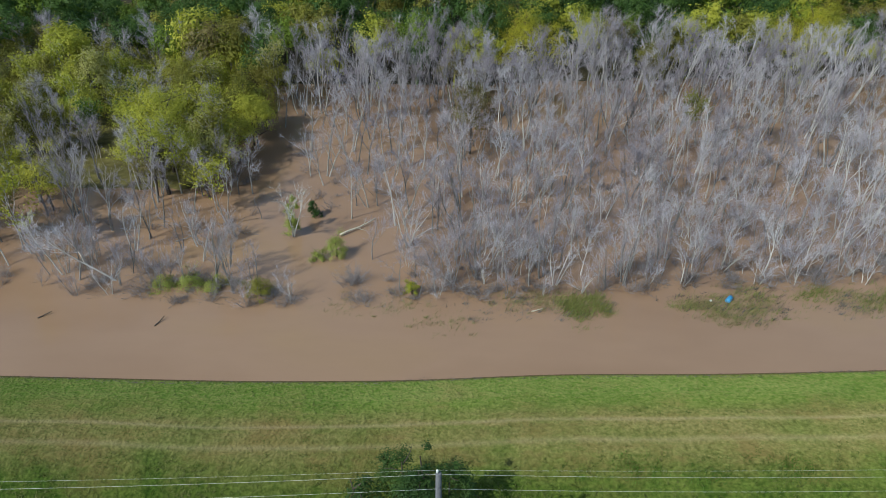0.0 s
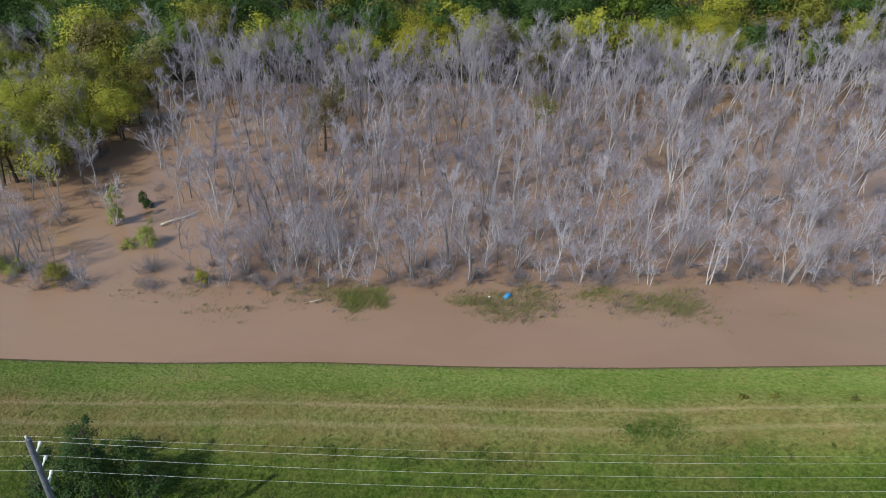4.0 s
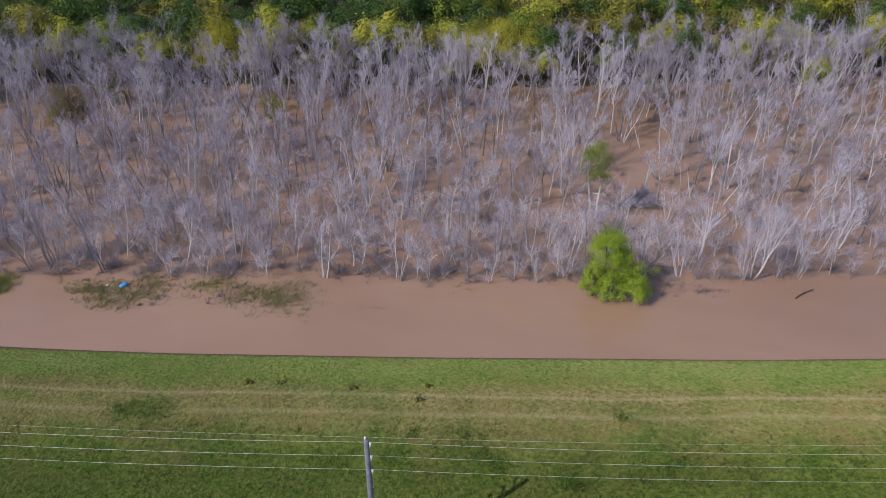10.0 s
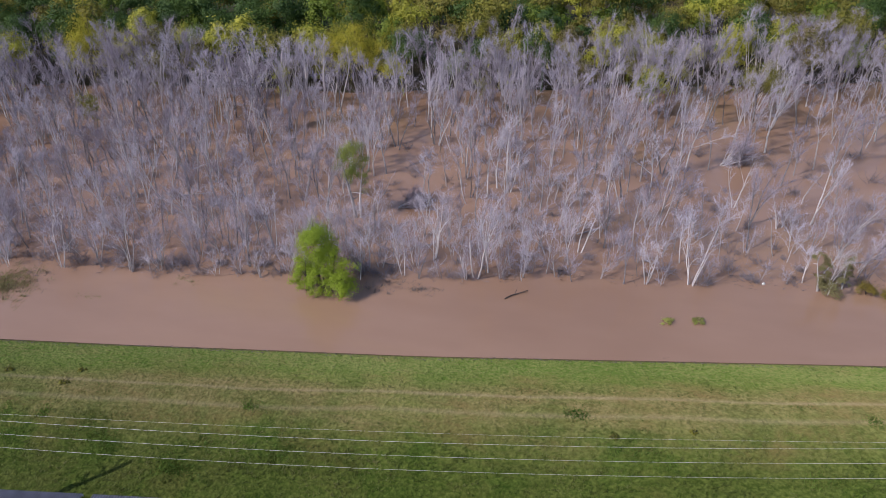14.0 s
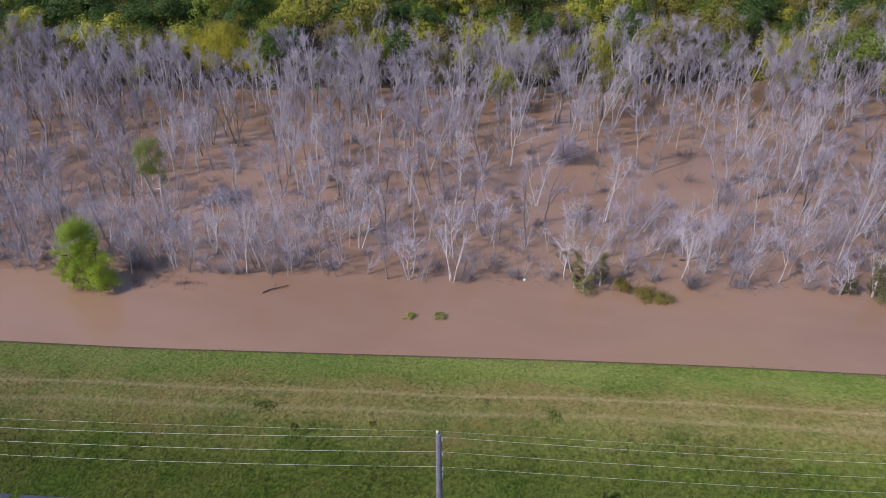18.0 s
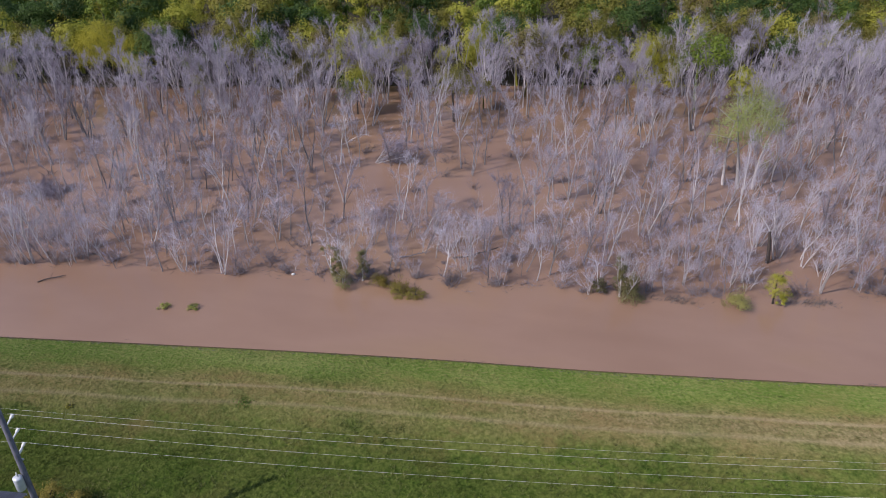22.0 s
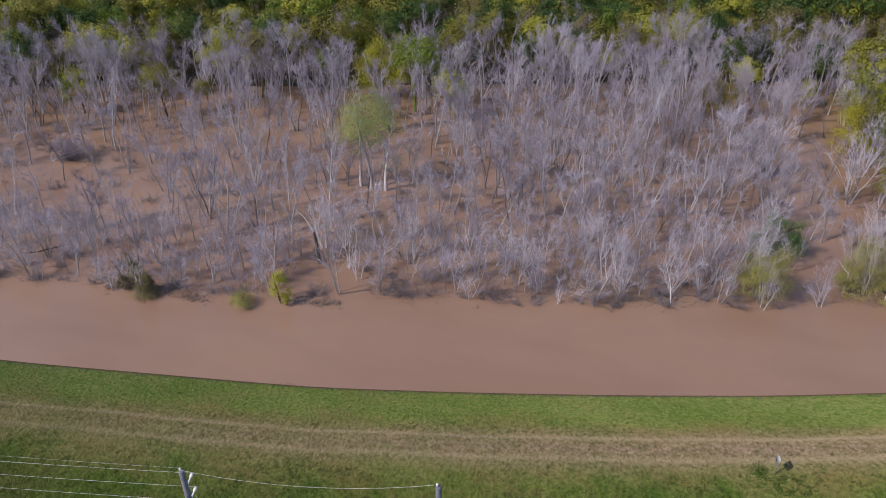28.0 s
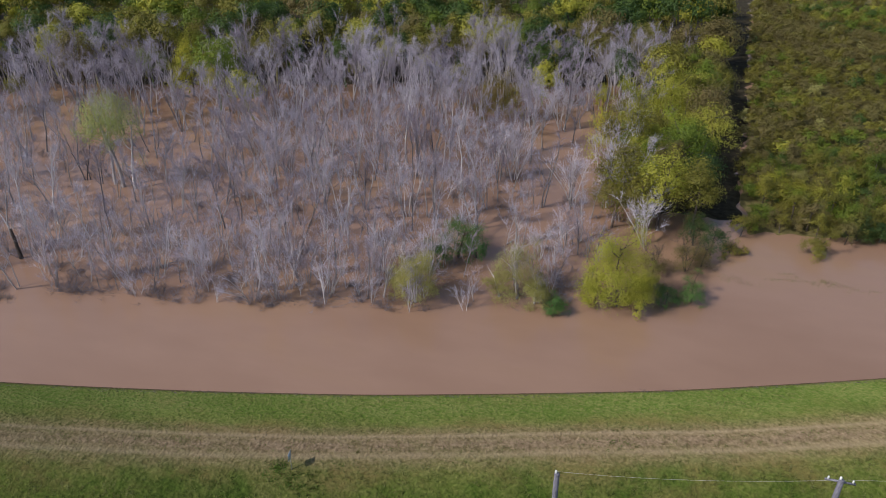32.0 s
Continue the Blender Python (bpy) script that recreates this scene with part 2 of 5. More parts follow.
def grass_material():
    """Mown grass: v of the map runs across the bank in metres (water's edge 0), u along it."""
    n = Nodes("mown_bank_grass", 0.95, spec=0.05)
    n.bsdf.inputs["Diffuse Roughness"].default_value = 1.0
    p = n.place()
    sep = n.add("SeparateXYZ")
    uv = n.add("UVMap")
    n.link(uv.outputs[0], sep.inputs[0])
    u, v = sep.outputs[0], sep.outputs[1]
    warp = n.math("MULTIPLY_ADD", n.noise(0.12, 3, 0.6, p), 2.4, -1.2)
    wob = n.math("MULTIPLY_ADD", n.noise(0.05, 2, 0.5, p), 1.0, -0.5)
    d = n.math("ADD", v, warp)
    track = n.math("ADD", v, wob)
    big = n.noise(0.09, 4, 0.6, p, (0.7, 1.5, 1))
    mid = n.noise(0.7, 5, 0.7, p, (0.55, 1.3, 1))
    fine = n.noise(3.0, 4, 0.62, p, (0.85, 1.15, 1))
    streak = n.noise(1.0, 4, 0.7, p, (0.05, 1.4, 1))
    cells = n.add("TexVoronoi", Scale=4.6)
    n.link(p, cells.inputs["Vector"])
    tuft = n.math("SUBTRACT", 1.0, cells.outputs["Distance"])
    fine = n.math("MULTIPLY_ADD", n.math("SUBTRACT", tuft, 0.55), 0.28, fine)
    lush = n.ramp(fine, (0.30, (0.074, 0.115, 0.020)), (0.70, (0.170, 0.212, 0.050)))
    dry = n.ramp(fine, (0.30, (0.155, 0.140, 0.050)), (0.70, (0.285, 0.250, 0.110)))
    bright = n.ramp(fine, (0.3, (0.085, 0.150, 0.020)), (0.72, (0.165, 0.245, 0.042)))
    # strip of drier grass along the crest
    crest = n.ramp(n.math("MULTIPLY_ADD", d, -0.05, 0.0), (0.17, (0, 0, 0)), (0.27, (0.9, 0.9, 0.9)), (0.40, (0.7, 0.7, 0.7)), (0.52, (0.15, 0.15, 0.15)))
    dryness = n.math("MULTIPLY", crest, n.math("MULTIPLY_ADD", mid, 1.0, 0.25))
    dryness = n.math("MULTIPLY_ADD", n.ramp(streak, (0.45, (0, 0, 0)), (0.75, (1, 1, 1))), 0.3, dryness)
    base = n.mix(n.ramp(big, (0.42, (0, 0, 0)), (0.62, (1, 1, 1))), lush, bright)
    base = n.mix(dryness, base, dry)
    patch = n.noise(0.22, 5, 0.7, p, (0.8, 1.4, 1))
    base = n.mix(n.ramp(patch, (0.50, (0, 0, 0)), (0.66, (0.7, 0.7, 0.7))), base, (0.20, 0.160, 0.060))
    # dark green clumps
    clump = n.ramp(n.noise(0.2, 6, 0.68, p), (0.49, (0, 0, 0)), (0.62, (0.9, 0.9, 0.9)))
    rank = n.ramp(n.math("MULTIPLY", d, -0.05), (0.36, (0.35, 0.35, 0.35)), (0.52, (1, 1, 1)))
    base = n.mix(n.math("MULTIPLY", clump, rank), base, n.ramp(fine, (0.3, (0.030, 0.075, 0.010)), (0.72, (0.085, 0.165, 0.022))))
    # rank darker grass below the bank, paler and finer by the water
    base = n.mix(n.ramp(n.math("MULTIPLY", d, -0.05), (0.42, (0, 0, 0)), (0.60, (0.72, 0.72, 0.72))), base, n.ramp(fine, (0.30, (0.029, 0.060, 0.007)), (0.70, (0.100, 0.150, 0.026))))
    base = n.mix(n.ramp(n.math("MULTIPLY_ADD", d, 0.1, 0.5), (0.0, (0, 0, 0)), (0.25, (0.55, 0.55, 0.55))), base, n.ramp(n.math("MULTIPLY_ADD", fine, 0.5, n.math("MULTIPLY", big, 0.5)), (0.42, (0.105, 0.195, 0.032)), (0.60, (0.235, 0.265, 0.092))))
    # two worn wheel tracks
    def rut(at, wide):
        return n.math("MAXIMUM", n.math("SUBTRACT", 1.0, n.math("DIVIDE", n.math("ABSOLUTE", n.math("SUBTRACT", track, at)), wide)), 0.0)
    ruts = n.math("MAXIMUM", rut(-5.6, 0.26), n.math("MULTIPLY", rut(-7.35, 0.34), 0.8))
    east = n.ramp(n.math("MULTIPLY", u, 0.004), (0.42, (0, 0, 0)), (0.66, (1, 1, 1)))
    ruts = n.math("MULTIPLY", n.math("MULTIPLY", ruts, n.math("MULTIPLY_ADD", east, 0.22, 0.48)), n.math("MULTIPLY_ADD", mid, 1.0, 0.45))
    lane = n.math("MULTIPLY", n.math("MULTIPLY", rut(-6.5, 2.2), east), n.math("MULTIPLY_ADD", mid, 1.3, 0.3))
    base = n.mix(lane, base, n.ramp(fine, (0.28, (0.15, 0.12, 0.065)), (0.74, (0.34, 0.28, 0.17))))
    base = n.mix(n.math("MULTIPLY", ruts, 0.62), base, (0.42, 0.36, 0.22))
    # wet mud at the water's edge and bare soil under the flood
    base = n.mix(n.ramp(n.math("MULTIPLY_ADD", v, 1.0, 0.75), (0.42, (0, 0, 0)), (0.75, (1, 1, 1))), base, (0.075, 0.050, 0.032))
    n.colour(n.mix(1.0, base, (0.88, 0.81, 0.86), "MULTIPLY"))
    n.bump(n.math("ADD", fine, n.math("MULTIPLY", mid, 0.6)), 1.0, 0.22)
    return n.mat


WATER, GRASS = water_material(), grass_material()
BLADE = foliage("grass_blades", (0.055, 0.095, 0.014), (0.14, 0.175, 0.04), (0.26, 0.24, 0.10))
RANK = foliage("rank_weed_blades", (0.065, 0.135, 0.018), (0.10, 0.18, 0.028), (0.15, 0.225, 0.042))
REED = twig_bark("flooded_weed", (0.13, 0.112, 0.05), (0.28, 0.245, 0.12))
REED_GREEN = twig_bark("flooded_green_grass", (0.095, 0.105, 0.03), (0.215, 0.215, 0.07))

# ---- building tools ----


class Geo:
    """Triangles gathered into one mesh."""

    def __init__(self):
        self.v, self.f, self.n = [], [], 0

    def put(self, verts, tris):
        verts, tris = np.asarray(verts, float).reshape(-1, 3), np.asarray(tris, int).reshape(-1, 3)
        self.v.append(verts)
        self.f.append(tris + self.n)
        self.n += len(verts)
        return self

    def arrays(self):
        return np.concatenate(self.v), np.concatenate(self.f)

    def tube(self, pts, radii, sides=5, cap=False):
        pts = np.asarray(pts, float)
        way = np.gradient(pts, axis=0)
        way /= np.linalg.norm(way, axis=1, keepdims=True) + 1e-9
        ref = np.where(np.abs(way[:, 2:3]) > 0.9, [[1.0, 0, 0]], [[0, 0, 1.0]])
        a = np.cross(way, ref)
        a /= np.linalg.norm(a, axis=1, keepdims=True) + 1e-9
        b = np.cross(way, a)
        ang = np.linspace(0, 2 * np.pi, sides, endpoint=False)
        rings = pts[:, None] + np.asarray(radii)[:, None, None] * (np.cos(ang)[None, :, None] * a[:, None] + np.sin(ang)[None, :, None] * b[:, None])
        i, j = np.meshgrid(np.arange(len(pts) - 1), np.arange(sides), indexing="ij")
        p, q = i * sides + j, i * sides + (j + 1) % sides
        tris = np.stack([np.stack([p, q, q + sides], -1), np.stack([p, q + sides, p + sides], -1)], 2).reshape(-1, 3)
        if cap:
            top = (len(pts) - 1) * sides
            tris = np.concatenate([tris, [[top, top + k, top + k + 1] for k in range(1, sides - 1)], [[0, k + 1, k] for k in range(1, sides - 1)]])
        return self.put(rings.reshape(-1, 3), tris)

    def spikes(self, base, tip, radius):
        """Thin three-sided twigs from base to tip points."""
        base, tip = np.asarray(base, float), np.asarray(tip, float)
        way = tip - base
        a = np.cross(way, [0.31, 0.52, 0.8])
        a /= np.linalg.norm(a, axis=1, keepdims=True) + 1e-9
        b = np.cross(way, a)
        b /= np.linalg.norm(b, axis=1, keepdims=True) + 1e-9
        r = np.broadcast_to(np.asarray(radius, float), (len(base),))[:, None]
        v = np.stack([base + r * a, base + r * (-0.5 * a + 0.87 * b), base + r * (-0.5 * a - 0.87 * b), tip], 1)
        k = 4 * np.arange(len(base))[:, None, None]
        return self.put(v.reshape(-1, 3), (np.array([[0, 1, 3], [1, 2, 3], [2, 0, 3]])[None] + k).reshape(-1, 3))

    def slivers(self, base, tip, radius, rng):
        """The finest twigs of joined groves, one narrow face each."""
        base, tip = np.asarray(base, float), np.asarray(tip, float)
        a = np.cross(tip - base, rng.normal(size=base.shape))
        a *= radius / (np.linalg.norm(a, axis=1, keepdims=True) + 1e-9)
        v = np.stack([base - a, base + a, tip], 1)
        return self.put(v.reshape(-1, 3), np.arange(3 * len(base)).reshape(-1, 3))

    def leaves(self, centres, size, rng, up=0.35, out=None, small=False):
        """Small four-cornered leaf sprays, each bent along its middle; out: the way that they face, roughly."""
        n = len(centres)
        nor = rng.normal(size=(n, 3))
        if out is None:
            nor[:, 2] = np.abs(nor[:, 2]) + up
        else:
            nor = nor * 0.24 + out
        nor /= np.linalg.norm(nor, axis=1, keepdims=True)
        a = np.cross(nor, rng.normal(size=(n, 3)))
        a /= np.linalg.norm(a, axis=1, keepdims=True) + 1e-9
        b = np.cross(nor, a)
        s = (np.asarray(size) * rng.uniform(0.6, 1.35, n))[:, None]
        if small:
            v = np.stack([centres - a * s, centres + a * s * 0.8 - b * s * 0.6, centres + a * s + b * s * 0.6], 1)
            return self.put(v.reshape(-1, 3), np.arange(3 * n).reshape(-1, 3))
        v = np.stack([centres - a * s, centres - b * s * 0.55 + nor * s * 0.12, centres + a * s, centres + b * s * 0.55 + nor * s * 0.12], 1)
        k = 4 * np.arange(n)[:, None, None]
        return self.put(v.reshape(-1, 3), (np.array([[0, 1, 2], [0, 2, 3]])[None] + k).reshape(-1, 3))


def mesh_of(name, geo, material, smooth=True):
    v, f = geo.arrays() if isinstance(geo, Geo) else geo
    me = bpy.data.meshes.new(name)
    me.vertices.add(len(v))
    me.vertices.foreach_set("co", np.ascontiguousarray(v, np.float32).ravel())
    me.loops.add(3 * len(f))
    me.loops.foreach_set("vertex_index", np.ascontiguousarray(f, np.int32).ravel())
    me.polygons.add(len(f))
    me.polygons.foreach_set("loop_start", np.arange(0, 3 * len(f), 3, dtype=np.int32))
    me.update(calc_edges=True)
    me.polygons.foreach_set("use_smooth", np.full(len(f), smooth))
    for m in material if isinstance(material, tuple) else (material,):
        me.materials.append(m)
    return me


def part(name, geo, material, parent, label="", smooth=True):
    ob = new(name, geo if isinstance(geo, bpy.types.Mesh) else mesh_of(name, geo, material, smooth))
    ob.parent = parent
    return tagged(ob, label)


def thing(name, label, category, group="", at=(0, 0, 0)):
    ob = new(name)
    ob.location = at
    ob.empty_display_size = 0.2
    return tagged(ob, label, category, group)


def single(name, geo, material, label, category, group="", kind="", smooth=True):
    return tagged(new(name, mesh_of(name, geo, material, smooth)), label, category, group, kind)


def box(geo, size, at=(0, 0, 0), turn=None, bevel=0.0):
    bm = bmesh.new()
    bmesh.ops.create_cube(bm, size=1.0)
    bmesh.ops.scale(bm, vec=size, verts=bm.verts)
    if bevel:
        bmesh.ops.bevel(bm, geom=bm.edges[:], offset=bevel, segments=2, affect="EDGES")
    bmesh.ops.transform(bm, matrix=Matrix.Translation(at) @ (turn or Matrix()), verts=bm.verts)
    bmesh.ops.triangulate(bm, faces=bm.faces[:])
    bm.verts.index_update()
    geo.put([v.co[:] for v in bm.verts], [[v.index for v in f.verts] for f in bm.faces])
    bm.free()
    return geo


# ---- the lie of the land ----
SHORE_X = (-1500, -70, -40, -28, -16, -4, 8, 20, 32, 44, 56, 68, 80, 92, 104, 116, 128, 140, 152, 164, 176, 188, 200, 212, 230, 330, 1500)
SHORE_Y = (29, 28.7, 28.5, 28.9, 30.0, 30.3, 31.0, 32.1, 33.2, 34.5, 35.7, 37.3, 38.9, 40.5, 41.9, 43.0, 44.5, 46.0, 48.4, 51.1, 54.1, 57.7, 61.5, 66.0, 73.2, 112, 160)
EDGE_X = (-1500, -80, -64, -51, -39, -25, -9, 7, 23, 50, 64, 84, 91, 115, 125, 137, 147, 174, 186, 195, 202, 205.5, 220, 240, 300, 1500)
EDGE_Y = (42, 42, 40.6, 38.2, 38.2, 39.5, 41.2, 42.7, 44.0, 46.2, 48.6, 51.2, 52.3, 54.6, 56.0, 58.5, 60.0, 65.4, 69.3, 71.1, 76, 87.5, 90.3, 97, 122, 200)
FAR_X = (-200, -83, -26, 10, 29, 73, 95, 131, 160, 190, 220, 300)
FAR_Y = (92, 92, 94, 98, 98, 107, 112, 121, 130, 136, 146, 170)
_xs = np.arange(-1500, 1501, 1.0)
_shore = np.interp(_xs, SHORE_X, SHORE_Y)
_shore = np.convolve(np.pad(_shore, 6, mode="edge"), np.hanning(15)[1:-1] / np.hanning(15).sum(), "valid")


def shore(x):
    """y of the water's edge along the bank."""
    return np.interp(x, _xs, _shore)


def slant(x):
    return np.cos(np.arctan((shore(x + 1.0) - shore(x - 1.0)) / 2.0))


def edge(x):
    """y of the front of the trees."""
    return np.interp(x, EDGE_X, EDGE_Y)


def across(x, y):
    """Metres beyond the water's edge; on the bank, minus."""
    return (y - shore(x)) * slant(x)


BANK_D = (-1500, -45, -17, -12.1, -8.4, -6.4, -5.0, -3.2, -0.6, 0.0, 2.5, 12, 1500)
BANK_Z = (-1.3, -1.25, -1.05, -0.55, 0.62, 0.92, 0.95, 0.70, 0.09, 0.0, -0.7, -0.9, -0.9)


def ground_z(x, y):
    return np.interp(across(x, y), BANK_D, BANK_Z)


def build_ground():
    gx = np.concatenate([[-1500, -700, -350, -200, -150], np.arange(-120, 262, 0.6), [280, 320, 380, 500, 800, 1500]])
    gd = np.concatenate([[-1500, -600, -250, -120, -70, -45], np.arange(-32, 1.6, 0.4), [2.5, 5, 12, 40, 120, 400, 1500]])
    X, D = np.meshgrid(gx, gd, indexing="ij")
    Y = shore(X) + D / slant(X)
    Z = np.interp(D, BANK_D, BANK_Z)
    rough = np.random.default_rng(5)
    Z += rough.normal(size=Z.shape) * (np.where(D < -8, 0.05, 0.022) * ((D > -33) & (D < -1.2)))
    rut = np.exp(-(((D + 5.6) / 0.28) ** 2)) + np.exp(-(((D + 7.35) / 0.28) ** 2))
    Z -= 0.035 * rut
    v = np.stack([X, Y, Z], -1).reshape(-1, 3)
    i, j = np.meshgrid(np.arange(len(gx) - 1), np.arange(len(gd) - 1), indexing="ij")
    p = (i * len(gd) + j).ravel()
    q = p + len(gd)
    f = np.concatenate([np.stack([p, q, q + 1], -1), np.stack([p, q + 1, p + 1], -1)])
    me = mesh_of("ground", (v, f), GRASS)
    uv = me.uv_layers.new(name="bank")
    flat = np.stack([X, D], -1).reshape(-1, 2)[f.ravel()]
    uv.data.foreach_set("uv", np.ascontiguousarray(flat, np.float32).ravel())
    tagged(new("ground", me), "mown green levee bank with dry crest and two wheel tracks", "ground", kind="structure")


def build_water():
    gx = np.concatenate([[-1500, -500, -200], np.arange(-120, 262, 2.0), [300, 400, 700, 1500]])
    gd = np.array([-0.9, 2, 6, 12, 30, 80, 200, 600, 1400])
    X, D = np.meshgrid(gx, gd, indexing="ij")
    Y = shore(X) + D / slant(X)
    v = np.stack([X, Y, 0 * X], -1).reshape(-1, 3)
    i, j = np.meshgrid(np.arange(len(gx) - 1), np.arange(len(gd) - 1), indexing="ij")
    p = (i * len(gd) + j).ravel()
    q = p + len(gd)
    f = np.concatenate([np.stack([p, q, q + 1], -1), np.stack([p, q + 1, p + 1], -1)])
    single("water", (v, f), WATER, "still brown muddy flood water between bank and trees", "water", kind="structure")



def build_forest_floor(name, label, material, inside):
    """Ground just above the flood, under the leafy woods and the thicket."""
    gx, gy = np.arange(-130, 290, 1.5), np.arange(50, 330, 1.5)
    X, Y = np.meshgrid(gx, gy, indexing="ij")
    r = np.random.default_rng(8)
    X, Y = X + r.uniform(-0.5, 0.5, X.shape), Y + r.uniform(-0.5, 0.5, X.shape)
    Z = 0.05 + r.uniform(-0.03, 0.12, X.shape)
    on = inside(X, Y)
    Z = np.where(on, Z, -0.12)
    v = np.stack([X, Y, Z], -1).reshape(-1, 3)
    i, j = np.meshgrid(np.arange(len(gx) - 1), np.arange(len(gy) - 1), indexing="ij")
    some = on[:-1, :-1] | on[1:, :-1] | on[1:, 1:] | on[:-1, 1:]
    p = (i * len(gy) + j)[some]
    q = p + len(gy)
    f = np.concatenate([np.stack([p, q, q + 1], -1), np.stack([p, q + 1, p + 1], -1)])
    single(name, (v, f), material, label, "forest floor", kind="structure")


build_ground()
build_water()

# ---- trees ----


def bend(rng, start, way, length, n, wild=0.12, rise=0.0):
    """A crooked line of n points."""
    pts, way = [np.array(start, float)], np.array(way, float) / np.linalg.norm(way)
    for _ in range(n - 1):
        way = way + rng.normal(size=3) * wild + np.array([0, 0, rise])
        way /= np.linalg.norm(way)
        pts.append(pts[-1] + way * length / (n - 1))
    return np.array(pts)


def along(pts, u):
    s = u * (len(pts) - 1)
    k = min(int(s), len(pts) - 2)
    return pts[k] + (pts[k + 1] - pts[k]) * (s - k)


def bare_tree(rng, high, stems=1, limbs=8, branches=5, twigs=5, thick=1.0, lean=0.07, twig_r=0.008, spread=1.0, start=0.30, fine=False, rise=(0.8, 2.8)):
    """Trunk and branch geometry of a leafless tree, and the ends of its branches."""
    trunk, crown, ends = Geo(), Geo(), []
    sb, st, bb, bt = [], [], [], []
    for s in range(stems):
        az = rng.uniform(0, 6.28)
        tilt = lean * rng.uniform(0.2, 1.5) + (0.13 if stems > 1 else 0)
        way = (math.cos(az) * tilt, math.sin(az) * tilt, 1)
        tall = high * rng.uniform(0.75, 1.0)
        pts = bend(rng, (math.cos(az) * 0.12 * (stems > 1), math.sin(az) * 0.12 * (stems > 1), -0.5), way, tall * 0.86 + 0.5, 8, 0.075, 0.02)
        r0 = thick * (0.022 + 0.0052 * tall) / (1 + 0.12 * (stems - 1))
        trunk.tube(pts, r0 * np.array([1.3, 1.0, 0.9, 0.8, 0.68, 0.52, 0.34, 0.13]), 5)
        turn = rng.uniform(0, 6.28)
        for k in range(limbs):
            u = start + (0.97 - start) * rng.uniform(0, 1) ** 0.7 if k else 0.97
            turn += 2.4 + rng.normal() * 0.5
            up = rng.uniform(*rise)
            long = spread * (tall * 0.42 * (1.15 - u) + 0.8) * rng.uniform(0.55, 1.35)
            lp = bend(rng, along(pts, u), (math.cos(turn), math.sin(turn), up), long, 4, 0.15, 0.10)
            lr = r0 * (1.15 - u) * 0.40 + 0.012
            crown.tube(lp, lr * np.array([1, 0.78, 0.55, 0.25]), 3)
            for _ in range(branches):
                c = along(lp, rng.uniform(0.2, 1.0))
                az2 = turn + rng.normal() * 1.1
                way = np.array([math.cos(az2), math.sin(az2), rng.uniform(0.1, 2.0)])
                tip = c + way / np.linalg.norm(way) * (0.4 + 0.32 * long) * rng.uniform(0.5, 1.4)
                bb.append(c)
                bt.append(tip)
                ends += [tip, (c + tip) / 2]
                for _ in range(twigs):
                    t = c + (tip - c) * rng.uniform(0.1, 1.0)
                    az3 = az2 + rng.normal() * 1.1
                    tw = np.array([math.cos(az3), math.sin(az3), rng.uniform(-0.1, 1.7)])
                    sb.append(t)
                    st.append(t + tw / np.linalg.norm(tw) * rng.uniform(0.3, 1.15))
    crown.spikes(bb, bt, 0.011 * (0.7 + 0.3 * thick))
    if fine:
        crown.slivers(sb, st, twig_r, rng)
    else:
        crown.spikes(sb, st, twig_r)
    return trunk, crown, np.array(ends)


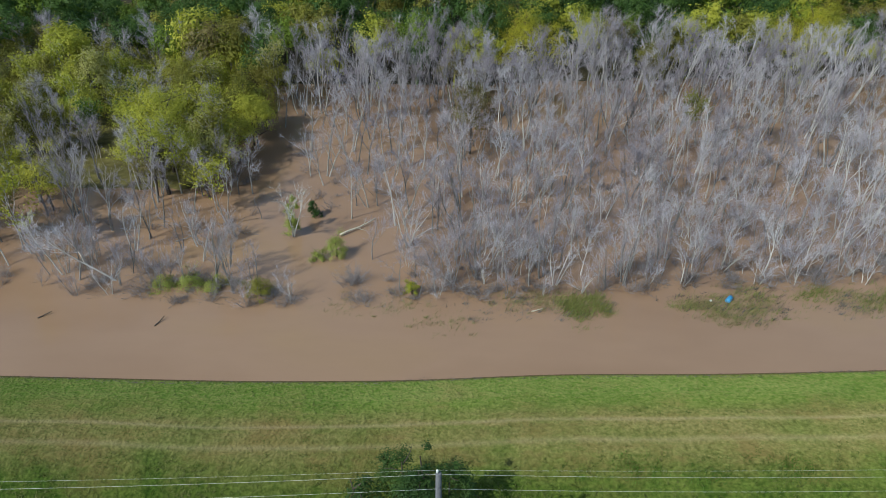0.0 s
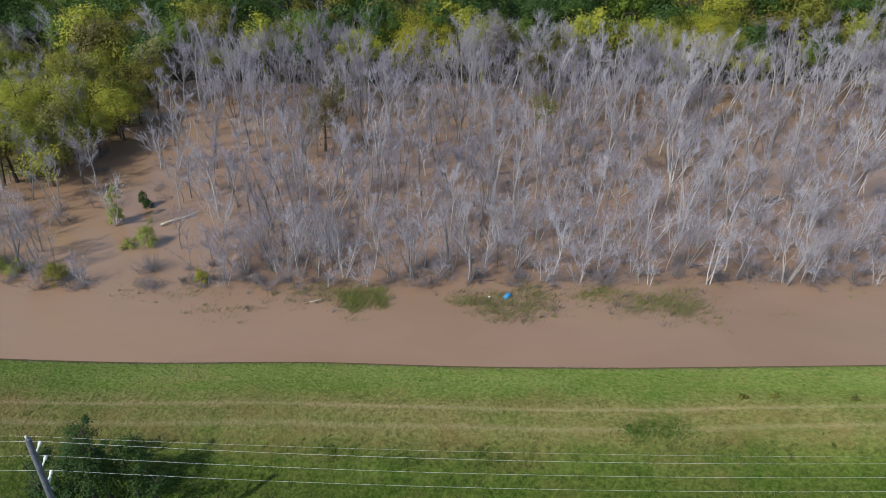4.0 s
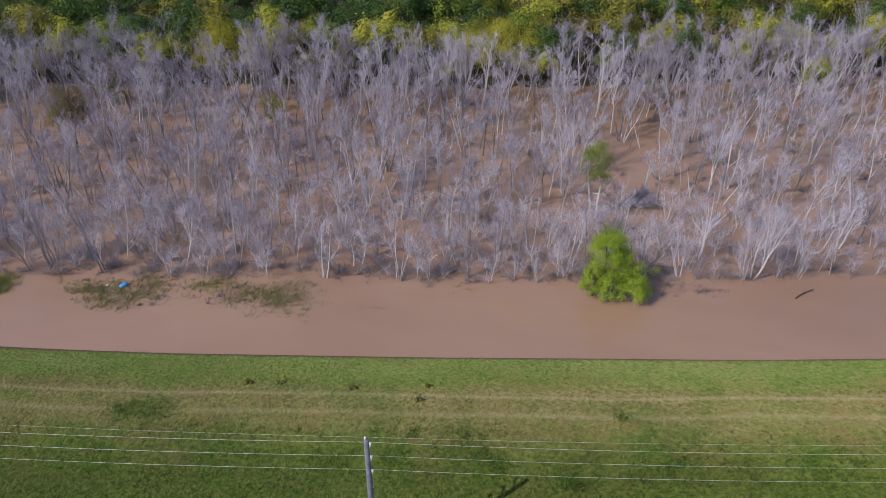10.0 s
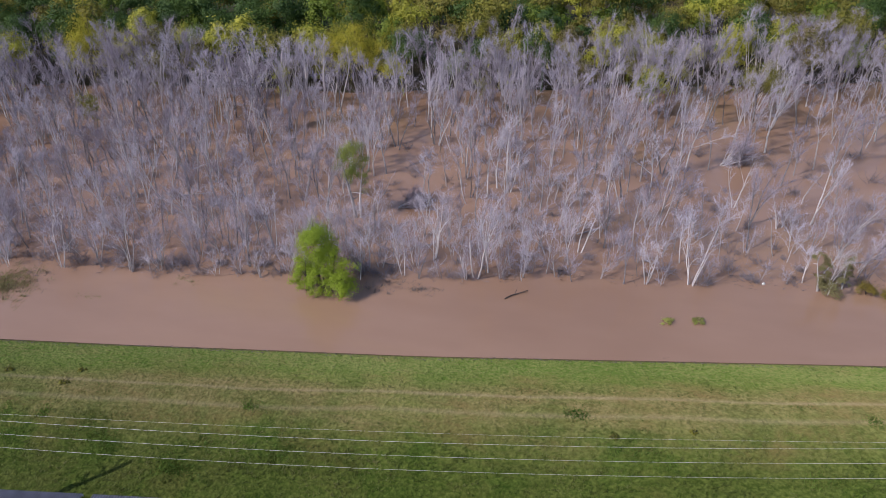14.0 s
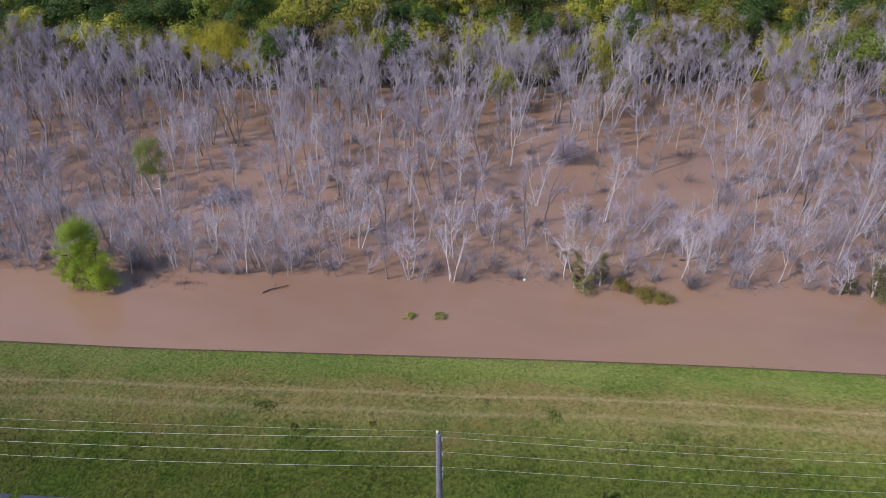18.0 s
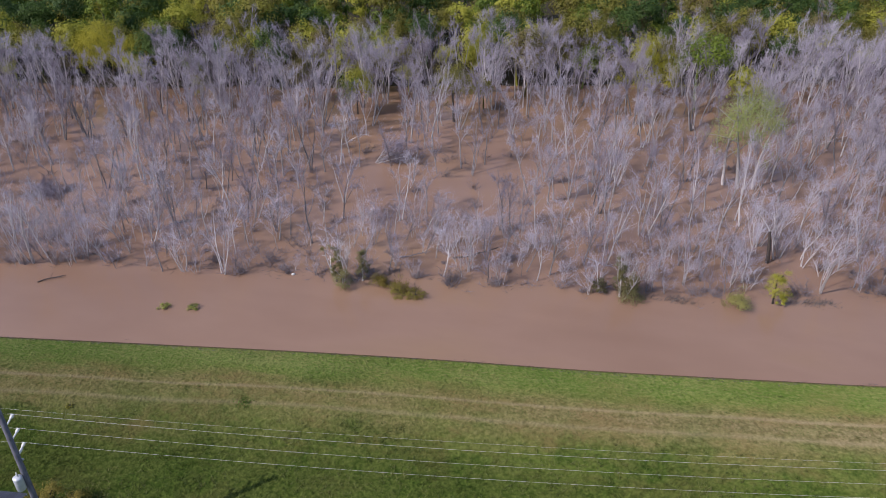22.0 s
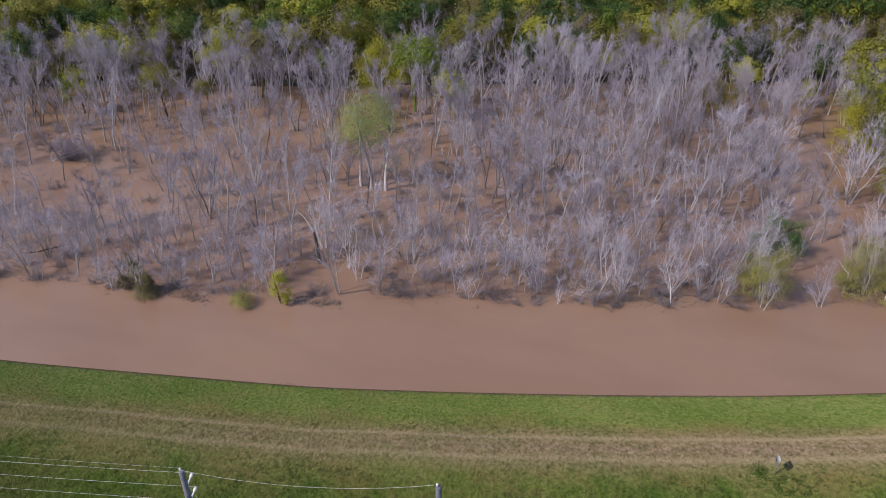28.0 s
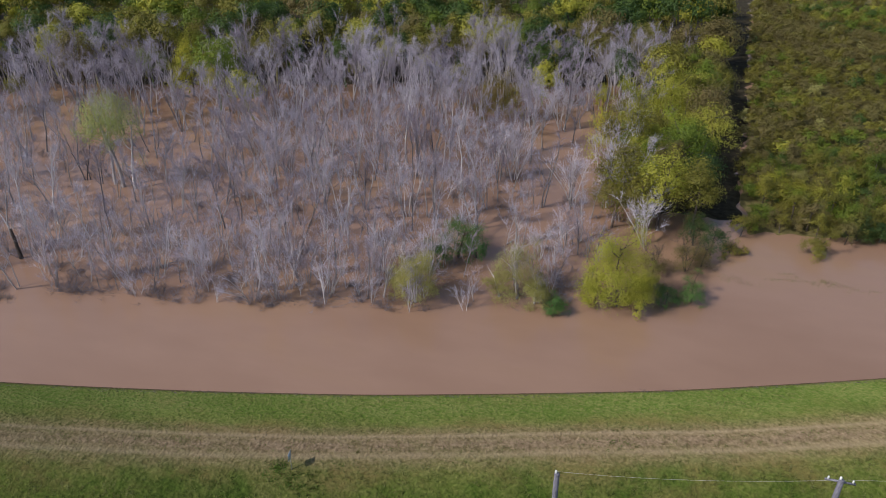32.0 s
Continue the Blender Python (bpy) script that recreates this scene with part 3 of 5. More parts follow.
def broom_tree(rng, high, stems=1, forks=3, branches=8, twigs=30, thick=1.0, lean=0.05, twig_r=0.0078, spread=1.0, split=(0.28, 0.5)):
    """A leafless tree whose trunk forks into steep limbs that open like a broom, ending in a haze of fine twigs."""
    trunk, crown = Geo(), Geo()
    bb, bt, br, sb, st = [], [], [], [], []
    for s in range(stems):
        az = rng.uniform(0, 6.28)
        tilt = lean * rng.uniform(0.2, 1.6) + (rng.uniform(0.08, 0.22) if stems > 1 else 0)
        tall = high * rng.uniform(0.78, 1.0)
        off = 0.14 * (stems > 1)
        main = bend(rng, (math.cos(az) * off, math.sin(az) * off, -0.5), (math.cos(az) * tilt, math.sin(az) * tilt, 1), tall * 0.95 + 0.5, 9, 0.075, 0.02)
        r0 = thick * (0.026 + 0.0058 * tall) / (1 + 0.10 * (stems - 1))
        trunk.tube(main, r0 * np.array([1.35, 1.05, 0.95, 0.86, 0.74, 0.58, 0.42, 0.26, 0.09]), 5)
        fork = rng.uniform(*split)
        lines = [(main, fork)]
        turn = rng.uniform(0, 6.28)
        for k in range(forks):
            u = fork + rng.uniform(0.0, 0.38) if k else fork
            turn += 2.4 + rng.normal() * 0.5
            out = rng.uniform(0.28, 0.72) * spread
            lp = bend(rng, along(main, u), (math.cos(turn) * out, math.sin(turn) * out, 1), tall * (1.0 - u) * rng.uniform(0.7, 1.0) + 0.3, 5, 0.12, 0.04)
            trunk.tube(lp, r0 * (1.12 - u) * 0.62 * np.array([1, 0.82, 0.6, 0.36, 0.1]), 4)
            lines.append((lp, 0.2))
        for line, low in lines:
            for _ in range(branches):
                u = rng.uniform(low, 1.0)
                c, ahead = along(line, u), along(line, min(u + 0.12, 1.0)) - along(line, max(u - 0.12, 0.0))
                ahead /= np.linalg.norm(ahead)
                az2 = rng.uniform(0, 6.28)
                way = ahead + np.array([math.cos(az2), math.sin(az2), 0.1]) * rng.uniform(0.35, 1.0) * spread
                way /= np.linalg.norm(way)
                tip = c + way * (0.55 + 0.13 * tall * (1.15 - u)) * rng.uniform(0.6, 1.35)
                bb.append(c)
                bt.append(tip)
                br.append(0.010 + 0.16 * r0 * (1.1 - u))
                m = max(1, twigs // 2 + int(rng.integers(0, twigs)))
                at = c + (tip - c) * rng.uniform(0.1, 1.0, (m, 1))
                sway = way * 0.9 + rng.normal(size=(m, 3)) * 0.55 + np.array([0, 0, 0.12])
                sway /= np.linalg.norm(sway, axis=1, keepdims=True)
                sb.append(at)
                st.append(at + sway * rng.uniform(0.3, 1.25, (m, 1)))
    crown.spikes(bb, bt, br)
    crown.slivers(np.concatenate(sb), np.concatenate(st), twig_r, rng)
    return trunk, crown


def brush(rng, wide, high, stems=30, twigs=12, twig_r=0.008):
    """A leafless shrub: many crooked stems fanning out of one root."""
    geo = Geo()
    sb, st = [], []
    for _ in range(stems):
        az = rng.uniform(0, 6.28)
        out = rng.uniform(0.1, 1.0) * wide / high
        p = bend(rng, (rng.normal() * 0.12 * wide, rng.normal() * 0.12 * wide, -0.2), (math.cos(az) * out, math.sin(az) * out, rng.uniform(0.5, 1.1)), high * rng.uniform(0.5, 1.15), 4, 0.18)
        geo.tube(p, np.array([0.018, 0.013, 0.009, 0.003]), 3)
        for _ in range(twigs):
            c = along(p, rng.uniform(0.3, 1.0))
            t = rng.normal(size=3)
            t[2] = abs(t[2]) * 0.8
            sb.append(c)
            st.append(c + t / np.linalg.norm(t) * rng.uniform(0.2, 0.6))
    geo.slivers(sb, st, twig_r, rng)
    return geo


def leafy_tree(rng, high, wide, clumps=46, per=30, leaf=0.22, low=0.25, limbs=9, small=False):
    """Trunk, limbs and a ragged crown of leaf sprays in clumps."""
    trunk, crown = Geo(), Geo()
    pts = bend(rng, (0, 0, -0.5), (rng.normal() * 0.06, rng.normal() * 0.06, 1), high * 0.82 + 0.5, 7, 0.06)
    r0 = 0.05 + 0.013 * high
    trunk.tube(pts, r0 * np.linspace(1.2, 0.2, 7), 6)
    mids = []
    for k in range(limbs):
        u = rng.uniform(0.25, 0.95)
        az = 2.4 * k + rng.normal() * 0.3
        lp = bend(rng, along(pts, u), (math.cos(az), math.sin(az), rng.uniform(0.4, 1.3)), wide * rng.uniform(0.35, 0.62), 4, 0.15, 0.05)
        trunk.tube(lp, r0 * 0.4 * np.array([1, 0.7, 0.45, 0.2]), 4)
        mids += [lp[-1], lp[2]]
    mids = np.array(mids)
    centres = []
    lobes = rng.normal(size=(6, 3))
    lobes /= np.linalg.norm(lobes, axis=1, keepdims=True)
    for k in range(clumps):
        d = rng.normal(size=3)
        d /= np.linalg.norm(d)
        d[2] = abs(d[2]) * 1.1 - 0.35
        lump = 0.78 + 0.32 * max((lobes @ d).max(), 0) + rng.normal() * 0.08
        r = rng.uniform(0.45, 1.0) ** 0.6 * lump
        centres.append((d[0] * r * wide / 2, d[1] * r * wide / 2, high * (low + (1 - low) * 0.52) + d[2] * r * high * (1 - low) * 0.52))
    centres = np.concatenate([np.array(centres), mids[rng.integers(0, len(mids), clumps // 5)]])
    spots = centres[:, None] + rng.normal(size=(len(centres), per, 3)) * np.array([1, 1, 0.75]) * wide * 0.085
    heart = np.repeat(centres, per, 0)
    spots = spots.reshape(-1, 3)
    spots[:, 2] = np.maximum(spots[:, 2], 0.08)
    middle = np.array([0, 0, high * (low + (1 - low) * 0.4)])
    out = 0.6 * (spots - heart) / (wide * 0.09) + 1.3 * (spots - middle) / (0.5 * wide) + np.array([0, 0, 0.3])
    out /= np.linalg.norm(out, axis=1, keepdims=True) + 1e-6
    crown.leaves(spots, leaf, rng, out=out, small=small)
    return trunk, crown


def stock(kind, label, category, trunk, crown, bark_mat, crown_mat, crown_name="crown", group=""):
    """One tree as a pattern for copies; taken from the scene again once they stand."""
    ob = thing(kind, label, category, group)
    part("trunk", trunk, bark_mat, ob)
    part(crown_name, crown, crown_mat, ob)
    return ob


def discard(ob):
    for o in (*ob.children_recursive, ob):
        bpy.data.objects.remove(o)
# ---- the bare flooded wood ----
rng = np.random.default_rng(11)
BARE = []
for k in range(12):
    stems = (1, 1, 2, 1, 1, 4, 1, 3, 1, 1, 2, 3)[k]
    high = (8.0, 9.5, 8.5, 10.0, 7.0, 7.5, 9.0, 9.5, 6.0, 9.0, 7.0, 6.5)[k]
    BARE.append(broom_tree(np.random.default_rng(100 + k), high, stems, (4, 4, 3, 5, 4, 1, 4, 2, 4, 3, 2, 2)[k], (7, 8, 5, 7, 8, 5, 7, 5, 7, 8, 6, 5)[k], 15, spread=(1.0, 0.8, 1.1, 0.9, 1.2, 1.1, 0.8, 1.0, 1.3, 0.7, 1.2, 1.2)[k], thick=1.15))
SNAGS = [bare_tree(np.random.default_rng(140 + k), (5.0, 6.5, 4.0)[k], 1, (3, 4, 2)[k], 2, 2, 1.4, 0.16) for k in range(3)]
THIN = []
for k in range(10):
    high = (8.5, 10.0, 7.5, 11.0, 9.0, 9.5, 8.0, 10.5, 9.0, 10.0)[k]
    THIN.append(broom_tree(np.random.default_rng(200 + k), high, (1, 1, 1, 1, 1, 2, 1, 1, 1, 2)[k], (3, 4, 3, 4, 3, 2, 4, 3, 4, 2)[k], (7, 7, 7, 8, 8, 5, 6, 9, 7, 5)[k], 26, twig_r=0.0082, spread=(0.9, 1.1, 1.2, 0.8, 1.0, 1.0, 1.2, 0.7, 1.0, 0.9)[k], thick=1.2))
BRUSH = [brush(np.random.default_rng(160 + k), (1.6, 2.2, 1.3, 2.6)[k], (1.3, 1.6, 1.0, 1.4)[k]) for k in range(4)]
LOOSE = [brush(np.random.default_rng(170 + k), (2.0, 2.6, 1.6, 3.0)[k], (1.6, 2.0, 1.3, 1.8)[k], 18, 14, 0.0095) for k in range(4)]

# trees that stand out, by where they rise from the water: west, middle, east
WEST = ((-58.6, 41.4), (-58.3, 43.3), (-45.6, 44.2), (-50.7, 46.7), (-55.4, 46.5), (-59.2, 50.8), (-22.2, 42.9), (-19.3, 42.4), (-16.2, 43.1), (-8.8, 42.5), (-3.3, 42.3),
        (6.3, 49.1), (13.9, 55.1), (18.7, 43.6), (-24.5, 41.9), (0.8, 44.8), (-41.4, 63.5), (-33.1, 59.6), (-15.4, 67.8), (-29.8, 67.2), (-14.7, 47.0), (-9.2, 43.7), (4.4, 44.2), (5.3, 53.0))
MIDDLE = ((20.9, 46.1), (25.8, 44.1), (27.4, 45.8), (31.9, 51.7), (35.0, 47.7), (37.0, 46.9), (42.0, 48.5), (43.7, 50.3), (52.5, 47.7), (59.5, 48.4), (60.5, 49.6), (64.0, 49.2),
          (69.3, 54.9), (52.8, 58.4), (39.3, 79.6), (42.5, 71.0), (45.1, 52.9), (73.5, 49.7), (75.7, 50.1), (79.7, 50.4), (90.3, 52.6), (95.7, 54.3), (86.2, 58.0), (92.8, 54.8), (89.0, 79.2))
EAST = ((104.9, 58.1), (110.4, 55.6), (101.3, 54.5), (116.7, 60.0), (124.1, 61.4), (117.8, 78.9), (122.0, 83.2), (133.8, 64.6), (99.8, 78.5), (145.3, 101.8), (146.7, 70.1), (159.2, 68.5),
        (167.4, 66.4), (171.4, 67.0), (162.8, 64.3), (178.6, 98.2), (152.2, 87.7), (112.2, 75.0), (137.1, 59.1), (152.1, 64.4), (161.2, 67.0), (187.5, 90.7), (177.9, 88.0), (167.7, 86.7), (122.1, 94.4), (164.5, 95.9))
KEEP_OFF = [(178.7, 69.8, 2.5), (180.5, 76.7, 3.0), (182.0, 84.6, 3.8), (184.4, 95.8, 3.8), (186.6, 106.0, 3.0), (32.0, 101.0, 7.5), (-13.8, 98.0, 6.5), (121.0, 112.0, 6.0), (88.6, 79.0, 3.2), (88.0, 75.5, 2.2), (50.0, 60.0, 2.6),
            (200.6, 80.2, 3.0), (203.0, 84.5, 3.0), (190.1, 105.5, 3.5), (197.2, 116.0, 4.0), (199.5, 103.0, 3.5), (172.4, 116.0, 3.5), (200.0, 80.0, 5.0), (46.0, 42.6, 4.2), (44.7, 58.4, 1.6), (-41.0, 52.0, 2.2), (194.5, 71.6, 4.0), (185.0, 69.0, 2.5), (189.0, 69.3, 2.0), (132.3, 81.0, 2.0), (-34.0, 48.0, 2.5), (133.2, 62.0, 2.4), (136.2, 60.2, 1.8), (138.6, 58.6, 1.4), (132.6, 58.8, 1.8),
            (89.5, 75.0, 3.4), (89.0, 71.0, 2.6), (51.0, 57.0, 2.0), (182.0, 71.5, 2.2), (182.6, 67.0, 1.8), (186.0, 88.5, 2.6)]


def gap_line(x, y):
    """The straight ditch that cuts the wood off at its eastern end."""
    return x - (202.4 + 0.07 * (y - 86))


def far_edge(x):
    return np.interp(x, FAR_X, FAR_Y)


# the dark sheet also paints the row's shadow along the ditch and darkens gaps
build_forest_floor("forest_floor", "leaf litter coloured near-black for the shade beneath the leafy woods", LITTER, lambda x, y: ((y > far_edge(x) + 2) & (gap_line(x, y) < 0)) | ((np.abs(gap_line(x, y) + 1) <= 5) & (y > edge(x) + 4) & (y > 92)))
build_forest_floor("weedy_floor", "brown weedy ground beneath half-bare trees", MATTED, lambda x, y: (x < -52 - 0.13 * (y - 60)) & (y > 60) & (y < far_edge(x) + 2))
build_forest_floor("thicket_floor", "matted brown weeds beneath the thicket", MATTED, lambda x, y: (gap_line(x, y) > 4.0) & (y > edge(x) + 2))


def oval(x, y, cx, cy, rx, ry):
    return ((x - cx) / rx) ** 2 + ((y - cy) / ry) ** 2 < 1


def scatter(rng, spacing, x0, x1, inside, reach=130, off=()):
    """Points of a jittered grid that lie inside."""
    out = []
    for gx in np.arange(x0, x1, spacing):
        for gy in np.arange(36, 36 + reach, spacing):
            x, y = gx + rng.uniform(-0.7, 0.7) * spacing, gy + rng.uniform(-0.7, 0.7) * spacing
            if inside(x, y, rng) and all((x - a) ** 2 + (y - b) ** 2 > r * r for a, b, r in (*KEEP_OFF, *off)):
                out.append((x, y))
    return out


def in_bare(x, y, rng):
    d = y - edge(x)
    if d < 1.0 or gap_line(x, y) > -8 or y > far_edge(x) + 1:
        return False
    if x < -46 - 0.13 * (y - 60) and y > 58:
        return rng.uniform() < np.interp(y, (58, 66, 80), (0.7, 0.3, 0.12))
    if 178 < x and y > 76:
        return rng.uniform() < 0.45
    if oval(x, y, -37, 46, 9, 7) or oval(x, y, -44, 62, 4, 14):
        return rng.uniform() < 0.08
    if oval(x, y, 100, 72, 5, 16) or oval(x, y, 57, 47.5, 8, 2) or oval(x, y, 185, 82, 4, 12):
        return rng.uniform() < 0.2
    thick = np.interp(x, (-70, -30, 10, 40, 70, 85, 105, 135, 147, 175), (0.7, 0.85, 0.9, 0.68, 0.78, 0.62, 0.55, 0.6, 1.0, 1.0))
    return rng.uniform() < thick * np.interp(d, (0, 20, 40, 60), (0.9, 0.8, 0.95, 1.0))


ROW = ((187.9, 91.5), (195.5, 89.4), (176.0, 93.9), (178.4, 102.3), (182.7, 115.4), (190.5, 99.0), (196.5, 84.0), (192.0, 118.0), (179.5, 96.5))
marked = [p for p in (*WEST, *MIDDLE, *EAST)]
spots = scatter(rng, 2.72, -104, 202, in_bare, off=[(x, y, 1.3) for x, y in marked])
spots.sort(key=lambda p: p[1] - edge(p[0]))


def windward(x):
    """How far the trees lean to the east, stronger in two stretches of the wood."""
    return np.interp(x, (-60, -10, 20, 40, 65, 80, 95, 110, 130, 145, 165, 180), (0.0, 0.03, 0.05, 0.01, 0.045, 0.07, 0.05, 0.02, 0.03, 0.07, 0.05, 0.01))


def stand(pattern, x, y, rng, low, high, lean=0.05, z=0.0):
    s = rng.uniform(low, high)
    turn = Euler((rng.normal() * lean, rng.normal() * lean, rng.uniform(0, 6.28))).to_quaternion()
    turn = Euler((rng.normal() * lean, windward(x) * rng.uniform(0.2, 1.8) * (lean > 0.035), 0)).to_quaternion() @ turn
    return copy_thing(pattern, Matrix.LocRotScale((x, y, z), turn, (s, s, s * rng.uniform(0.9, 1.12))))


GROUP = "bare trees of the flooded wood"
SHADES = (("dull grey", BARK_DULL, TWIG_DULL), ("grey", BARK, TWIG), ("bleached whitish", BARK_PALE, TWIG_PALE))


def shade(x, y, rng):
    """Duller bark to the west, more bleached trees in the middle and the east."""
    pale = np.interp(x, (-40, 0, 30, 60, 110, 180), (0.06, 0.10, 0.20, 0.22, 0.20, 0.20))
    dull = np.interp(x, (-40, 0, 30, 60, 110, 180), (0.50, 0.46, 0.30, 0.26, 0.26, 0.28))
    u = rng.uniform()
    return 0 if u < dull else 2 if u > 1 - pale else 1


patterns = [[stock("bare_tree", "leafless " + word + " tree standing in muddy flood water", "bare tree", t, c, b, w, group=GROUP) for t, c in BARE] for word, b, w in SHADES]
forked = [[stock("bare_tree", "leafless " + word + " tree with several leaning stems", "bare tree", BARE[k][0], BARE[k][1], b, w, group=GROUP) for k in (2, 5, 7, 10, 11)] for word, b, w in SHADES]
snags = [stock("dead_snag", "broken dead trunk with a few stubs in flood water", "dead tree", t, c, BARK, TWIG, group="dead snags") for t, c, _ in SNAGS]
for x, y in marked:
    tone = shade(x, y, rng)
    stand(patterns[tone][rng.integers(12)] if rng.uniform() < 0.5 else forked[tone][rng.integers(5)], x, y, rng, 0.75, 1.0, 0.07)
FANS = [broom_tree(np.random.default_rng(260 + k), (8.0, 7.0, 8.5)[k], (5, 6, 4)[k], 3, 5, 14, 1.0, 0.16, 0.009, 1.0, (0.15, 0.35)) for k in range(3)]
fans = [stock("bare_tree", "bleached whitish tree fanning out from many stems", "bare tree", t, c, BARK_PALE, TWIG_PALE, group=GROUP) for t, c in FANS]
for n, (x, y) in enumerate(ROW):
    stand(fans[n % 3], x, y, rng, 0.9, 1.2, 0.05)
for n, (x, y) in enumerate(spots[:200]):
    deep = np.interp(y - edge(x), (0, 25), (0.0, 0.18))
    if rng.uniform() < 0.13:
        stand(snags[rng.integers(3)], x, y, rng, 0.6, 1.1, 0.1)
    elif rng.uniform() < 0.3:
        stand(forked[shade(x, y, rng)][rng.integers(5)], x, y, rng, 0.55, 0.95)
    else:
        stand(patterns[shade(x, y, rng)][rng.integers(12)], x, y, rng, 0.54 + deep, 0.86 + deep)
SAPLINGS = [broom_tree(np.random.default_rng(240 + k), (3.6, 4.6, 3.0, 5.4, 4.0, 4.4)[k], (1, 1, 3, 1, 2, 3)[k], (3, 3, 1, 4, 2, 1)[k], 5, 12, 0.85, 0.12, 0.0075, 1.15, (0.15, 0.4)) for k in range(6)]
young = [[stock("bare_sapling", "slender leafless " + word + " sapling at the flooded edge", "bare tree", t, c, b, w, group="saplings at the front of the wood") for t, c in SAPLINGS] for word, b, w in SHADES]


def in_edge(x, y, rng):
    d = y - edge(x)
    return -0.3 < d < 13 and gap_line(x, y) < -12 and not oval(x, y, -37, 46, 8, 7) and rng.uniform() < np.interp(d, (0, 5, 13), (0.95, 0.8, 0.5)) * np.interp(x, (-60, -38, -30, 60, 75, 90, 105, 180), (0.28, 0.3, 1.0, 1.0, 0.7, 0.6, 0.9, 1.0))


saplings = scatter(rng, 1.9, -70, 190, in_edge, 60)
rng.shuffle(saplings)
rest = saplings[290:] + scatter(rng, 2.4, -25, 185, lambda x, y, r: 12 < y - edge(x) < 40 and (x < 42 or x > 138) and r.uniform() < 0.38, 70)
for x, y in saplings[:290]:
    stand(young[shade(x, y, rng)][rng.integers(6)], x, y, rng, 0.7, 1.25, 0.08)
for p in (*sum(patterns, []), *sum(forked, []), *sum(young, []), *snags, *fans):
    discard(p)


def grove(name, label, category, spots, stockpile, materials, rng, scale=(0.8, 1.15), pick=None, choose=None, leaning=0.0, trunks=0):
    """Many plants joined into one mesh; pick chooses the material of each, and trunks shifts that of its first piece."""
    merged, slots = Geo(), []
    cache = []
    for item in stockpile:
        g = Geo()
        for sub in item:
            g.put(*sub.arrays())
        v, f = g.arrays()
        first = np.zeros(len(f), np.int32)
        first[:len(item[0].arrays()[1])] = trunks
        cache.append((v, f, first))
    for x, y in spots:
        v, f, first = cache[choose(x, y, rng) if choose else rng.integers(len(cache))]
        a, s = rng.uniform(0, 6.28), rng.uniform(*scale) * (np.interp(y - edge(x), (0, 20, 45, 60), (0.88, 0.98, 1.15, 1.2)) if trunks else 1.0)
        c, q = math.cos(a) * s, math.sin(a) * s
        lx, ly = rng.normal() * 0.07 + leaning * windward(x) * rng.uniform(0.2, 1.8), rng.normal() * 0.06
        w = np.stack([v[:, 0] * c - v[:, 1] * q + lx * v[:, 2], v[:, 0] * q + v[:, 1] * c + ly * v[:, 2], v[:, 2] * s], 1)
        merged.put(w + np.array([x, y, 0]), f)
        slots.append(first + (pick(x, y, rng) if pick else 0))
    ob = single(name, merged, materials, label, category, kind="stuff")
    ob.data.polygons.foreach_set("material_index", np.concatenate(slots))
    return ob


grove("bare_woodland", "dense leafless grey trees rising out of brown flood water", "bare trees", spots[200:], THIN + [SNAGS[0][:2]], (TWIG_DULL, TWIG, TWIG_PALE, BARK_DULL, BARK, BARK_PALE), rng, (0.68, 1.1), shade, None, 1.0, 3)

grove("sapling_stand", "slender leafless grey saplings among the front trees", "saplings", rest, SAPLINGS, (TWIG_DULL, TWIG, TWIG_PALE, BARK_DULL, BARK, BARK_PALE), rng, (0.6, 1.3), shade, None, 0.7, 3)

# leafless shrubs along the front of the wood, more of them inside it
bushes = [tagged(new("leafless_shrub", mesh_of("leafless_shrub", g, TWIG_BRUSH)), "tangled leafless grey shrub standing in flood water", "shrub", "leafless shrubs") for g in BRUSH]


def in_front(x, y, rng):
    d = y - edge(x)
    if oval(x, y, -37, 44, 6, 4) or gap_line(x, y) > -9:
        return False
    lively = np.interp(x, (-60, -30, 0, 20, 45, 60, 95, 130, 175), (0.6, 0.8, 0.8, 0.85, 0.7, 0.4, 0.5, 0.6, 0.85))
    return -0.1 < d < 5 and rng.uniform() < lively * (1.1 if d < 1.5 else 0.55)


def in_deep(x, y, rng):
    return 5 < y - edge(x) < 34 and gap_line(x, y) < -9 and x > -62 and rng.uniform() < 0.42 and not oval(x, y, -37, 46, 9, 8)


front = scatter(rng, 1.55, -72, 196, in_front, 40)
for x, y in front[:290]:
    b = bushes[rng.integers(4)]
    s = rng.uniform(0.45, 1.5)
    copy_thing(b, Matrix.LocRotScale((x, y, 0), Euler((0, 0, rng.uniform(0, 6.28))), (s, s, s * rng.uniform(0.7, 1.2))))
for b in bushes:
    discard(b)
grove("leafless_undergrowth", "scattered leafless shrubs between the bare trees", "shrubs", front[290:] + scatter(rng, 2.5, -62, 196, in_deep, 70), [(g,) for g in LOOSE], (TWIG_BRUSH,), rng, (0.5, 1.1))

